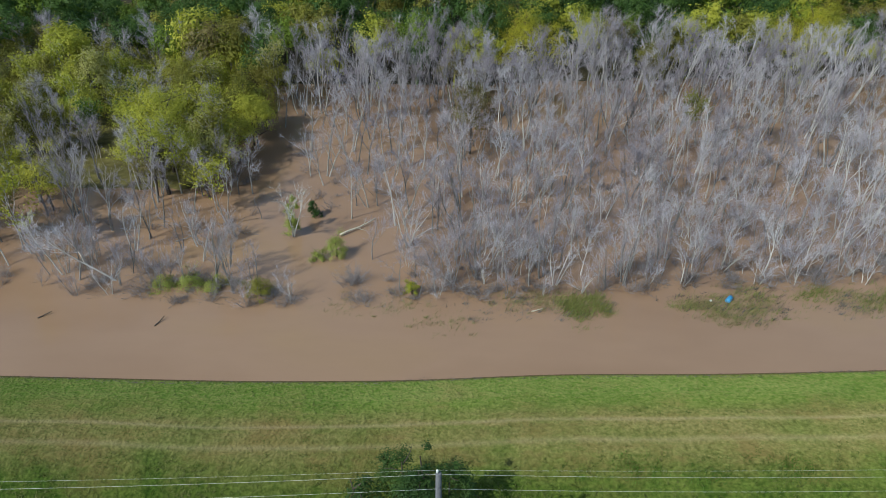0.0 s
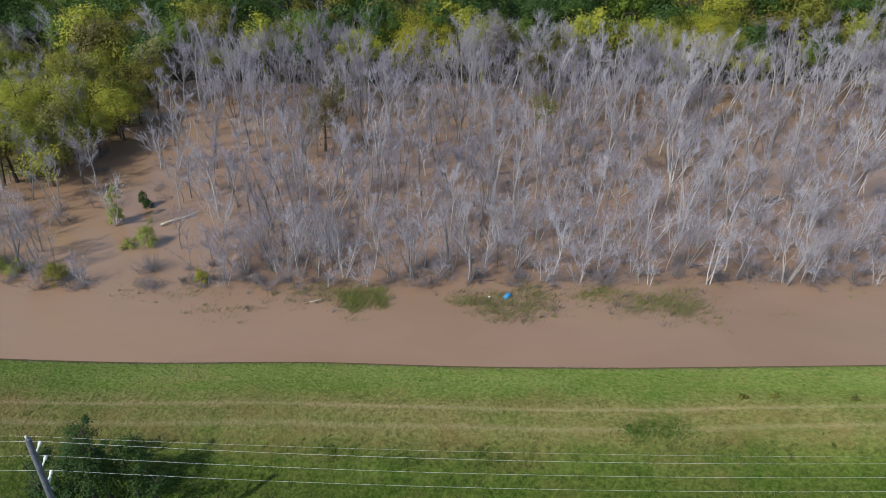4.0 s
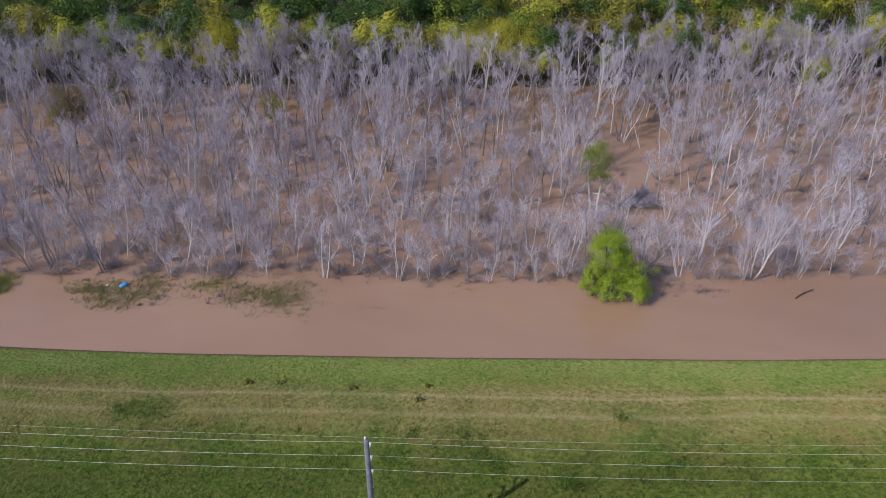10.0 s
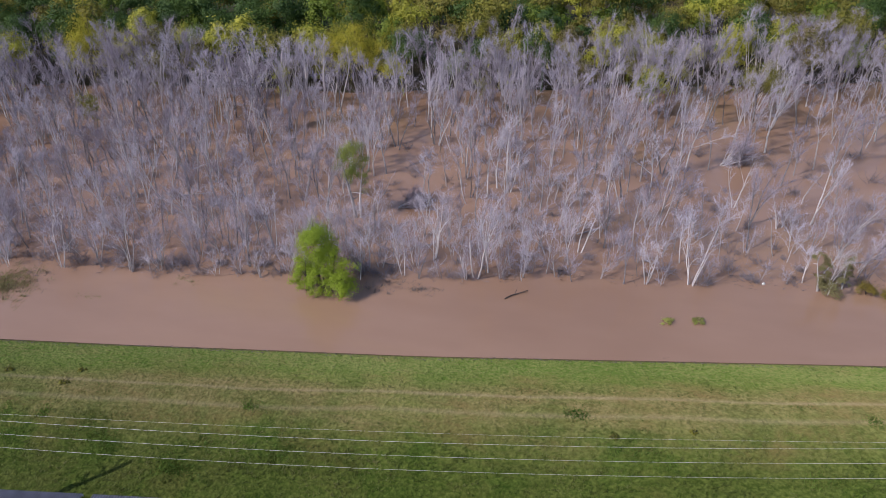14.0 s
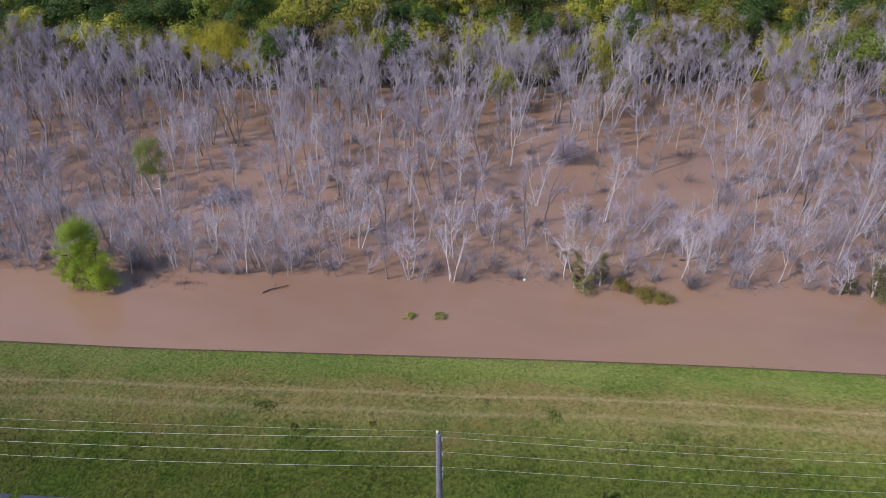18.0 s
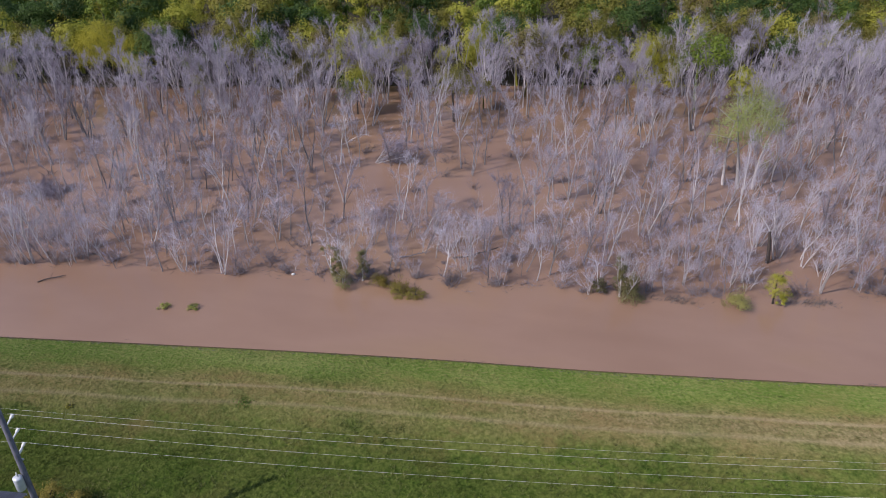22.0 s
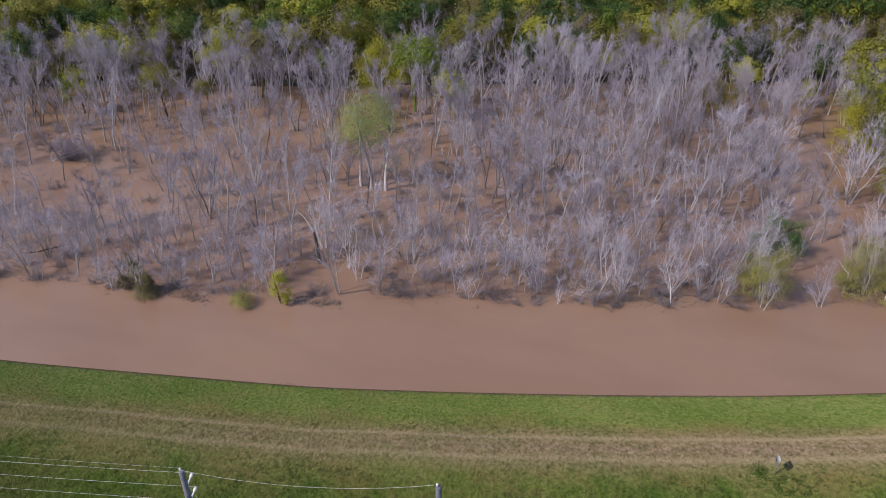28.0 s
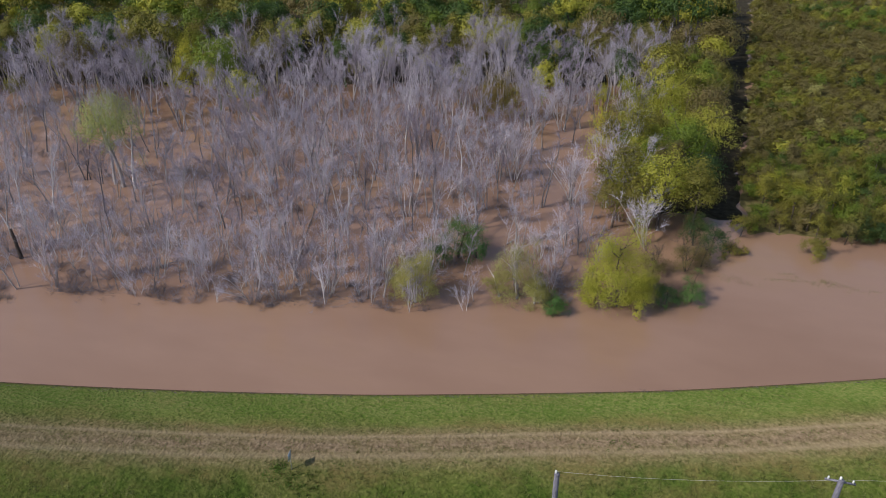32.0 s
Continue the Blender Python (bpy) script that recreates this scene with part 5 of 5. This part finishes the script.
weed_mat("dark drowned stalks among weeds", 12.3, 40.6, 5.4, 2.6, 700, TWIG_DARK, 0.4, 17)
weed_mat("sparse drowned weeds in the shallow water", -19.5, 38.2, 7.5, 2.7, 2200, REED, 0.35, 4)
weed_mat("dark drowned stalks among weeds", -19.0, 38.4, 7.5, 2.6, 900, TWIG_DARK, 0.4, 18)
weed_mat("sparse drowned weeds in the shallow water", -31.0, 38.2, 5.0, 1.6, 600, REED, 0.3, 5)
weed_mat("low green weeds at the edge of the wood", -46.0, 41.6, 4.5, 1.2, 1600, REED_GREEN, 0.3, 6)
weed_mat("small weed tuft floating on the water", 24.7, 39.4, 0.6, 0.3, 70, REED_GREEN, 0.2, 7)
weed_mat("drifting weeds on brown water", 31.7, 43.4, 1.4, 0.6, 150, REED, 0.25, 8)
weed_mat("drifting debris in the flooded bay", 213.0, 81.5, 5.0, 1.0, 400, REED, 0.25, 9)
weed_mat("drifting debris in the flooded bay", 206.5, 79.5, 2.0, 0.7, 160, REED, 0.25, 10)
weed_mat("dark drifting twigs beside the green tree", 52.5, 45.6, 3.2, 1.0, 420, TWIG_DARK, 0.35, 11)
weed_mat("dark drowned brush at the edge of the wood", 123.0, 54.9, 2.8, 0.5, 420, TWIG_DARK, 0.4, 12)
weed_mat("dark drowned brush at the edge of the wood", 136.0, 57.2, 3.0, 0.7, 420, TWIG_DARK, 0.4, 13)


# dead stalks and twigs lodged along the front of the wood
n = 9000
wx = rngw.uniform(-62, 188, n)
lodged = np.sin(wx * 0.83) * np.sin(wx * 0.29 + 2.0) + 0.5 * np.sin(wx * 2.1 + 0.7)
wy = edge(wx) + 0.9 + 0.35 * np.sin(wx * 0.57) + rngw.normal(size=n) * (0.35 + 0.35 * np.clip(lodged, 0, 1.5))
stay = rngw.uniform(size=n) < np.clip(0.30 + 0.55 * lodged, 0.05, 1.0)
base = np.stack([wx, wy, rngw.uniform(-0.03, 0.06, n)], 1)[stay]
way = np.stack([rngw.normal(size=n), rngw.normal(size=n) * 0.5, np.abs(rngw.normal(size=n)) * 0.45], 1)[stay]
single("drowned_twigs", Geo().slivers(base, base + way * rngw.uniform(0.15, 0.6, (len(base), 1)), 0.017, rngw), TWIG_DARK, "dark dead stalks and twigs lodged along the flooded wood", "flood debris", kind="stuff")


def drift_log(label, x, y, z, length, radius, az, pitch, mat=DRIFT, seed=0, fork=2):
    r = np.random.default_rng(600 + seed)
    way = (math.cos(az) * math.cos(pitch), math.sin(az) * math.cos(pitch), math.sin(pitch))
    p = bend(r, (0, 0, 0), way, length, 7, 0.06)
    g = Geo().tube(p, radius * np.linspace(1, 0.45, 7), 7, True)
    ob = thing("fallen_log", label, "log", "fallen logs", (x, y, z))
    part("trunk", g, mat, ob)
    for k in range(fork):
        b = bend(r, along(p, 0.45 + 0.4 * k / max(fork, 1)), np.array(way) + r.normal(size=3) * 0.7 + np.array([0, 0, 0.5]), length * 0.25, 4, 0.15)
        part("branch", Geo().tube(b, radius * 0.4 * np.array([1, 0.8, 0.5, 0.2]), 5), mat, ob)
    return ob


drift_log("bleached fallen trunk lying across the flooded clearing", -35.8, 50.0, 0.2, 4.6, 0.13, 0.80, 0.05, DRIFT, 1)
drift_log("small dark driftwood in open water", -49.2, 35.0, 0.02, 1.2, 0.07, 1.2, 0.2, BARK_DARK, 2)
drift_log("small dark driftwood in open water", -59.5, 35.8, 0.02, 1.2, 0.06, 0.6, 0.2, BARK_DARK, 3)
drift_log("dark crooked driftwood in open water", 62.6, 45.2, 0.05, 2.6, 0.07, 0.75, 0.12, BARK_DARK, 4, 3)
drift_log("fallen grey branch lying in the water", 115.0, 60.8, 0.1, 3.2, 0.08, -0.5, 0.1, BARK_DULL, 5)
drift_log("bleached fallen branch in shallow water", -17.5, 37.9, 0.05, 1.0, 0.06, 0.1, 0.05, DRIFT, 6, 1)
drift_log("fallen dark trunk lying between bare trees", 101.5, 58.0, 0.1, 5.0, 0.10, 0.35, 0.05, BARK_DARK, 8, 3)
drift_log("fallen grey trunk lying between bare trees", 22.5, 60.0, 0.1, 4.5, 0.09, 0.2, 0.06, BARK_DULL, 9, 3)
drift_log("fallen grey trunk lying between bare trees", 69.0, 58.5, 0.1, 4.0, 0.09, 0.5, 0.06, BARK_DULL, 10, 2)
for k, (x, y, az) in enumerate(((50.0, 49.5, -0.4), (53.0, 53.0, 0.6), (41.0, 51.5, 0.5), (96.0, 57.0, 0.1), (109.0, 62.0, 2.5), (148.0, 66.0, 0.7), (156.0, 72.0, 0.4), (182.0, 80.5, 0.9), (-52.0, 48.5, 0.4), (-6.0, 55.0, 0.3))):
    drift_log("fallen grey branch lying between bare trees", x, y, 0.08, 2.5 + 0.3 * k % 2, 0.07, az, 0.1, BARK_DULL, 20 + k, 3)

# whole trees that lean far over
for k, (x, y, tip, az, high) in enumerate(((-55.2, 41.6, -0.72, 0.25, 8.5), (-60.5, 42.4, -0.45, -0.2, 7.0), (82.5, 58.0, 0.30, 0.35, 7.0), (97.5, 62.5, 0.55, 0.1, 7.5), (149.5, 76.0, 0.6, 0.3, 8.5), (20.5, 68.0, 1.15, 0.5, 7.0))):
    ob = thing("leaning_tree", "leafless grey tree leaning far over the flood water", "bare tree", "leaning bare trees", (x, y, 0))
    t, c = broom_tree(np.random.default_rng(650 + k), high, 1, 5, 7, 16, 1.1, 0.05, 0.0085, 1.2, (0.3, 0.5))
    part("trunk", t, BARK, ob)
    part("crown", c, TWIG, ob)
    ob.rotation_euler = (0, tip, az)

# a dark broken snag with two thin arms
snag = thing("dead_snag", "dark broken trunk with two thin pale arms in the water", "dead tree", "dead snags", (133.0, 63.8, 0.0))
rs = np.random.default_rng(645)
stem = bend(rs, (0, 0, -0.4), (-0.10, 0.1, 1), 3.9, 7, 0.06)
part("trunk", Geo().tube(stem, [0.24, 0.20, 0.19, 0.18, 0.17, 0.15, 0.10], 8, True), BARK_DARK, snag)
for way, long, thick in (((-1.0, 0.3, 1.1), 3.0, 0.075), ((0.9, 0.2, 1.0), 1.9, 0.06), ((-0.3, -0.4, 1.2), 1.4, 0.04)):
    part("branch", Geo().tube(bend(rs, stem[-1], way, long, 6, 0.16), thick * np.array([1, 0.85, 0.7, 0.55, 0.4, 0.15]), 5), BARK, snag)


def fallen_tree(label, x, y, high, stems, tip, az, seed):
    """A whole leafless crown that lies tipped over in the water."""
    ob = thing("fallen_tree", label, "fallen tree", "fallen trees", (x, y, 0.25))
    t, c = broom_tree(np.random.default_rng(seed), high, stems, 4, 8, 18, 1.3, 0.12, 0.011, 1.2, (0.05, 0.3))
    part("trunk", t, BARK, ob)
    part("crown", c, TWIG_DULL, ob)
    ob.rotation_euler = (0, tip, az)


fallen_tree("fallen tree crown of dark grey branches heaped in the water", 87.2, 79.8, 5.4, 4, 1.05, 0.35, 640)
fallen_tree("small fallen tree crown of dark branches beside the green trees", 49.2, 61.6, 3.2, 3, 1.0, 0.2, 641)

for k, (x, y, w, h) in enumerate(((89.4, 80.6, 3.4, 2.6), (50.4, 62.4, 2.2, 1.8), (-56.5, 41.2, 2.8, 1.6), (-33.5, 41.8, 2.6, 2.2), (107.0, 59.0, 2.0, 1.4))):
    ob = single("dead_brush", brush(np.random.default_rng(660 + k), w, h, 90, 14), TWIG_BRUSH, "dense tangle of dead grey brush heaped in the water", "dead brush", "tangles of dead brush")
    ob.location = (x, y, 0)

# blue drum and a scrap of white plastic
drum = thing("plastic_drum", "faded blue plastic drum floating on its side among weeds", "drum", at=(0.0, 40.0, 0.12))
g = Geo().tube([(-0.45, 0, 0), (-0.44, 0, 0), (-0.2, 0, 0), (-0.18, 0, 0), (-0.14, 0, 0), (-0.12, 0, 0), (0.12, 0, 0), (0.14, 0, 0), (0.18, 0, 0), (0.2, 0, 0), (0.44, 0, 0), (0.45, 0, 0)],
               [0.24, 0.285, 0.29, 0.305, 0.305, 0.29, 0.29, 0.305, 0.305, 0.29, 0.285, 0.24], 20, True)
part("body", g, BLUE, drum)
part("rim", Geo().tube([(0.44, 0, 0), (0.47, 0, 0)], [0.275, 0.275], 20, True), BLUE, drum)
part("bung", Geo().tube([(0.46, 0.13, 0.05), (0.49, 0.13, 0.05)], [0.035, 0.035], 10, True), WHITE, drum, "pale screw cap")
drum.rotation_euler = (0.2, -0.15, 0.9)
drum.scale = (0.8, 0.8, 0.8)
for x, y, s in ((-1.6, 39.9, 0.16), (86.6, 51.7, 0.22)):
    g = Geo()
    box(g, (s * 1.6, s, s * 0.9), (0, 0, 0), pose(0, 0, 0, 20, 10, 40), s * 0.2)
    ob = single("floating_litter", g, WHITE, "piece of white foam litter floating at the trees", "litter")
    ob.location = (x, y, 0.06)

# dark weed clumps on the crest, and a line of flood wrack along the water's edge
for k, (x, y) in enumerate(((30.8, 28.5), (25.1, 27.6), (30.3, 27.0), (19.4, 27.7), (17.0, 27.3), (71.8, 28.7), (77.4, 29.9))):
    green("weed_clump", "small dark clump of weeds on the grassy crest", "weed", x, y, ((0, 0, 0.28, 0.5 + 0.15 * (k % 3), 0.02, 4), (0.25, 0.05, 0.2, 0.4, 0.02, 3)), LEAF_OLIVE, 450 + k, BARK_DARK, 0.09, 12).location.z = float(ground_z(np.array(x), np.array(y)))
wx = rngw.uniform(-74, 226, 4500)
wd = -0.30 + 0.22 * np.sin(wx * 0.31) * np.sin(wx * 0.117 + 1.0) + rngw.normal(size=4500) * 0.14
wy = shore(wx) + wd / slant(wx)
wz = np.maximum(ground_z(wx, wy), 0.0) + 0.02
way = np.stack([rngw.normal(size=4500), rngw.normal(size=4500) * 0.35, rngw.uniform(-0.02, 0.25, 4500)], 1)
base = np.stack([wx, wy, wz], 1)
single("wrack_line", Geo().slivers(base, base + way * rngw.uniform(0.1, 0.32, (4500, 1)), 0.016, rngw), TWIG_DARK, "thin line of dead stalks washed up at the water's edge", "flood debris", kind="stuff")

# ---- power line ----
POLES = ((-79.5, 8.6, 10.8), (-24.7, 10.8, 10.85), (29.8, 13.9, 10.35), (84.7, 18.7, 11.95), (142.0, 27.8, 10.45))
ARM = 0.70
DROPS = (1.04, 2.08, 3.17)


def utility_pole(x, y, top, label, insulators=True, tank=False, arm=False):
    base = float(ground_z(np.array(x), np.array(y)))
    ob = thing("utility_pole", label, "utility pole", "poles of the power line", (x, y, base))
    h = top - base
    part("shaft", Geo().tube([(0, 0, -0.4), (0, 0, h * 0.5), (0, 0, h - 0.12), (0, 0, h - 0.1)], [0.20, 0.175, 0.145, 0.13], 14, True), WOOD_POLE, ob)
    part("top_cap", Geo().tube([(-0.06, 0.02, h - 0.12), (-0.06, 0.02, h - 0.02), (-0.06, 0.02, h + 0.06), (-0.06, 0.02, h + 0.1)], [0.045, 0.06, 0.06, 0.03], 10, True), PORCELAIN, ob, "pale top insulator")
    if insulators:
        for d in DROPS:
            ins = part("insulator", Geo().tube([(0, 0.10 + (ARM - 0.1) * u, h - d - 0.25 + 0.25 * u) for u in np.linspace(0, 1, 13)], [0.040 if k % 2 else 0.052 for k in range(9)] + [0.085, 0.095, 0.09, 0.05], 10, True), PORCELAIN, ob, "pale ribbed post insulator")
            part("clamp", Geo().tube([(-0.12, ARM, h - d + 0.03), (0.12, ARM, h - d + 0.03)], [0.035, 0.035], 8, True), GALVANISED, ins)
        part("bracket", box(Geo(), (0.30, 0.10, 0.08), (0, 0.18, h - 3.9), None, 0.01), GALVANISED, ob)
        part("ground_wire", Geo().tube([(-0.16, 0, 0), (-0.14, 0, h - 3.4)], [0.012, 0.012], 5), GALVANISED, ob)
    if tank:
        part("transformer", Geo().tube([(-0.12, -0.40, h - 5.70), (-0.12, -0.40, h - 5.67), (-0.12, -0.40, h - 4.85), (-0.12, -0.40, h - 4.78), (-0.12, -0.40, h - 4.72)], [0.21, 0.25, 0.25, 0.26, 0.13], 20, True), GREY_PAINT, ob, "pale grey transformer tank")
        part("bushing", Geo().tube([(-0.12, -0.36, h - 4.72), (-0.12, -0.36, h - 4.42)], [0.05, 0.03], 8, True), PORCELAIN, ob)
        part("cutout", box(Geo(), (0.10, 0.34, 0.10), (0.10, 0.24, h - 3.3), pose(0, 0, 0, 25, 0, 0), 0.015), PORCELAIN, ob)
    if arm:
        part("crossarm", box(Geo(), (1.5, 0.09, 0.11), (0, 0.12, h - 0.35), None, 0.01), WOOD_POLE, ob)
        for dx in (-0.6, 0.6):
            part("insulator", Geo().tube([(dx, 0.12, h - 0.30), (dx, 0.12, h - 0.12)], [0.05, 0.04], 10, True), PORCELAIN, ob)
    return ob


for k, (x, y, top) in enumerate(POLES):
    utility_pole(x, y, top, "weathered grey wooden utility pole carrying a transformer" if k == 3 else "weathered grey wooden utility pole with three post insulators", True, k in (1, 3))
utility_pole(155.1, 29.8, 10.8, "short wooden pole with a single wire", False)
utility_pole(192.9, 41.3, 10.0, "wooden pole with a pale cap and one wire", False)
utility_pole(207.3, 45.0, 10.0, "wooden pole with a short crossarm", False, arm=True)


def wire(name, label, ends, sag, radius):
    pts = []
    for (a, b), s in zip(zip(ends, ends[1:]), sag):
        for u in np.linspace(0, 1, 15)[:-1]:
            pts.append(np.array(a) * (1 - u) + np.array(b) * u - np.array([0, 0, 4 * s * u * (1 - u)]))
    pts.append(np.array(ends[-1]))
    return single(name, Geo().tube(pts, [radius] * len(pts), 5), WIRE, label, "wire", "wires of the power line")


wire("overhead_wire", "thin pale shield wire strung along the pole tops", [(x - 0.06, y + 0.02, t + 0.08) for x, y, t in POLES], (0.5, 0.55, 0.55, 0.6), 0.0035)
for d in DROPS:
    wire("overhead_wire", "pale aluminium conductor strung from pole to pole", [(x, y + ARM, t - d + 0.05) for x, y, t in POLES], (0.75, 0.8, 0.85, 0.8), 0.0055)
wire("overhead_wire", "slack thin wire between the end poles", [(142.0, 27.8, 10.4), (155.1, 29.8, 10.85)], (0.7,), 0.006)
wire("overhead_wire", "thin wire between the last poles", [(192.9, 41.3, 10.05), (207.3, 45.0, 9.9), (245.0, 56.0, 10.0)], (0.35, 0.5), 0.005)
wire("guy_wire", "slanting guy wire holding the end pole", [(142.1, 27.8, 9.6), (147.5, 27.0, -1.0)], (0.0,), 0.008)

# ---- small sign on the crest ----
sign = thing("marker_sign", "small grey metal sign on a thin post beside the track", "sign", at=(174.3, 44.95, float(ground_z(np.array(174.3), np.array(44.95)))))
part("post", box(Geo(), (0.06, 0.04, 1.75), (0, 0, 0.775), None, 0.006), GALVANISED, sign)
part("panel", box(Geo(), (0.62, 0.02, 0.62), (0, 0.035, 1.34), None, 0.005), SIGN_BACK, sign, "pale grey back of the panel")
for h in (1.12, 1.56):
    part("bolt", Geo().tube([(0, 0.02, h), (0, 0.06, h)], [0.018, 0.018], 8, True), GALVANISED, sign)
sign.rotation_euler = (0.0, 0.06, 1.75)

# ---- metal sheds below the bank ----


def shed(x0, x1, label, rise, seed):
    """A lean-to of ribbed metal sheets, seen from above its northern eave."""
    ob = thing("metal_shed", label, "shed", "metal sheds below the bank", (x0, 15.35 + 0.104 * (x0 - 32.7), 0))
    length = math.hypot(x1 - x0, 0.104 * (x1 - x0))
    n = int(length / 0.9)
    for k in range(n):
        g = Geo()
        xs = np.linspace(0, length / n - 0.02, 19) + k * length / n
        zs = 2.8 + 0.035 * (np.arange(19) % 3 == 1)
        rows = [np.stack([xs, np.full(19, yy), zs + rise * -yy], 1) for yy in (0.0, -2.0, -5.0)]
        v = np.concatenate(rows)
        f = [(r * 19 + i, r * 19 + i + 1, r * 19 + i + 20) for r in range(2) for i in range(18)] + [(r * 19 + i, r * 19 + i + 20, r * 19 + i + 19) for r in range(2) for i in range(18)]
        g.put(v, f)
        g.put(v - np.array([0, 0, 0.012]), [t[::-1] for t in f])
        part("roof_sheet", g, SHEET, ob, smooth=False)
    part("wall", box(Geo(), (length - 0.3, 0.12, 3.85), (length / 2, -0.35, 0.85)), SHED_WALL, ob)
    part("wall", box(Geo(), (0.12, 4.4, 3.85), (0.2, -2.65, 0.85)), SHED_WALL, ob)
    part("wall", box(Geo(), (0.12, 4.4, 3.85), (length - 0.2, -2.65, 0.85)), SHED_WALL, ob)
    part("fascia", box(Geo(), (length, 0.04, 0.16), (length / 2, -0.03, 2.70), None, 0.005), GALVANISED, ob)
    ob.rotation_euler = (0, 0, math.atan(0.104))


shed(32.4, 39.6, "low shed with dull grey ribbed metal roof", 0.12, 1)
shed(40.2, 46.4, "low shed with dark ribbed metal roof", 0.10, 2)
shed(47.2, 58.2, "low shed with weathered ribbed metal roof", 0.12, 3)
shed(58.8, 82.0, "long low shed with weathered ribbed metal roof", 0.12, 4)

# ---- grass tufts on the bank ----
rngg = np.random.default_rng(91)
N = 150000
gx = rngg.uniform(-75, 228, N)
gd = -rngg.uniform(0.25, 24, N)
patchy = np.array([noise.noise(Vector((a * 0.16, b * 0.3, 3.1))) for a, b in zip(gx, gd)])
keep = rngg.uniform(size=N) < np.where(gd > -4.6, 0.25, np.where(gd > -8.4, 0.5, 0.75)) * (0.7 + 0.9 * patchy)
keep &= (np.abs(gd + 5.6) > 0.35) & (np.abs(gd + 7.35) > 0.35)
gx, gd, patchy = gx[keep], gd[keep], patchy[keep]
gy = shore(gx) + gd / slant(gx)
base = np.stack([gx, gy, ground_z(gx, gy) - 0.02], 1)
g = Geo()
for k in range(4):
    off = rngg.normal(size=(len(gx), 3)) * np.array([0.06, 0.06, 0])
    way = rngg.normal(size=(len(gx), 3)) * 0.55
    way[:, 2] = 1
    tall = rngg.uniform(0.06, 0.22, len(gx)) * (1 + 0.7 * np.clip(patchy, 0, 1)) * np.where(gd < -8.6, 1.3, 0.75)
    g.slivers(base + off, base + off + way * tall[:, None], 0.02, rngg)
single("grass_tufts", g, BLADE, "uneven tufts of green and straw-coloured grass", "grass", kind="stuff")

# rank darker patches of long grass and weeds on the lower bank
for k, (x, y, rx, ry) in enumerate(((10.4, 23.7, 2.2, 1.1), (8.2, 23.4, 1.4, 0.8), (25.3, 21.9, 1.3, 0.9), (29.1, 22.4, 0.9, 0.6), (27.6, 24.0, 0.5, 0.5), (30.4, 24.2, 0.5, 0.5), (36.5, 22.5, 1.0, 0.7), (43.5, 23.9, 1.1, 0.8), (48.8, 24.1, 0.9, 0.7),
                                       (45.4, 27.2, 0.6, 0.45), (42.4, 22.0, 1.6, 0.9), (34.7, 23.3, 1.4, 0.7), (73.6, 27.6, 1.8, 1.0), (69.5, 30.2, 0.8, 0.5), (90.3, 32.9, 0.6, 0.4), (-12.1, 20.8, 1.3, 0.8), (-7.1, 20.2, 1.2, 0.7), (-1.1, 20.6, 1.4, 0.7), (86.0, 27.6, 1.3, 0.7), (174.6, 44.3, 1.7, 0.7), (173.4, 44.9, 0.6, 0.5))):
    r = np.random.default_rng(700 + k)
    n = int(420 * rx * ry + 60)
    lump = r.normal(size=(6, 2)) * 0.42
    px = x + rx * (lump[r.integers(0, 6, n), 0] + r.normal(size=n) * 0.45)
    py = y + ry * (lump[r.integers(0, 6, n), 1] + r.normal(size=n) * 0.45)
    foot = np.stack([px, py, ground_z(px, py) - 0.02], 1)
    way = r.normal(size=(n, 3)) * 0.45
    way[:, 2] = 1
    single("weed_patch", Geo().slivers(foot, foot + way * r.uniform(0.08, 0.26, (n, 1)), 0.03, r), RANK, "patch of rank dark green weeds in the rough grass", "weeds", "weed patches on the bank", kind="stuff")
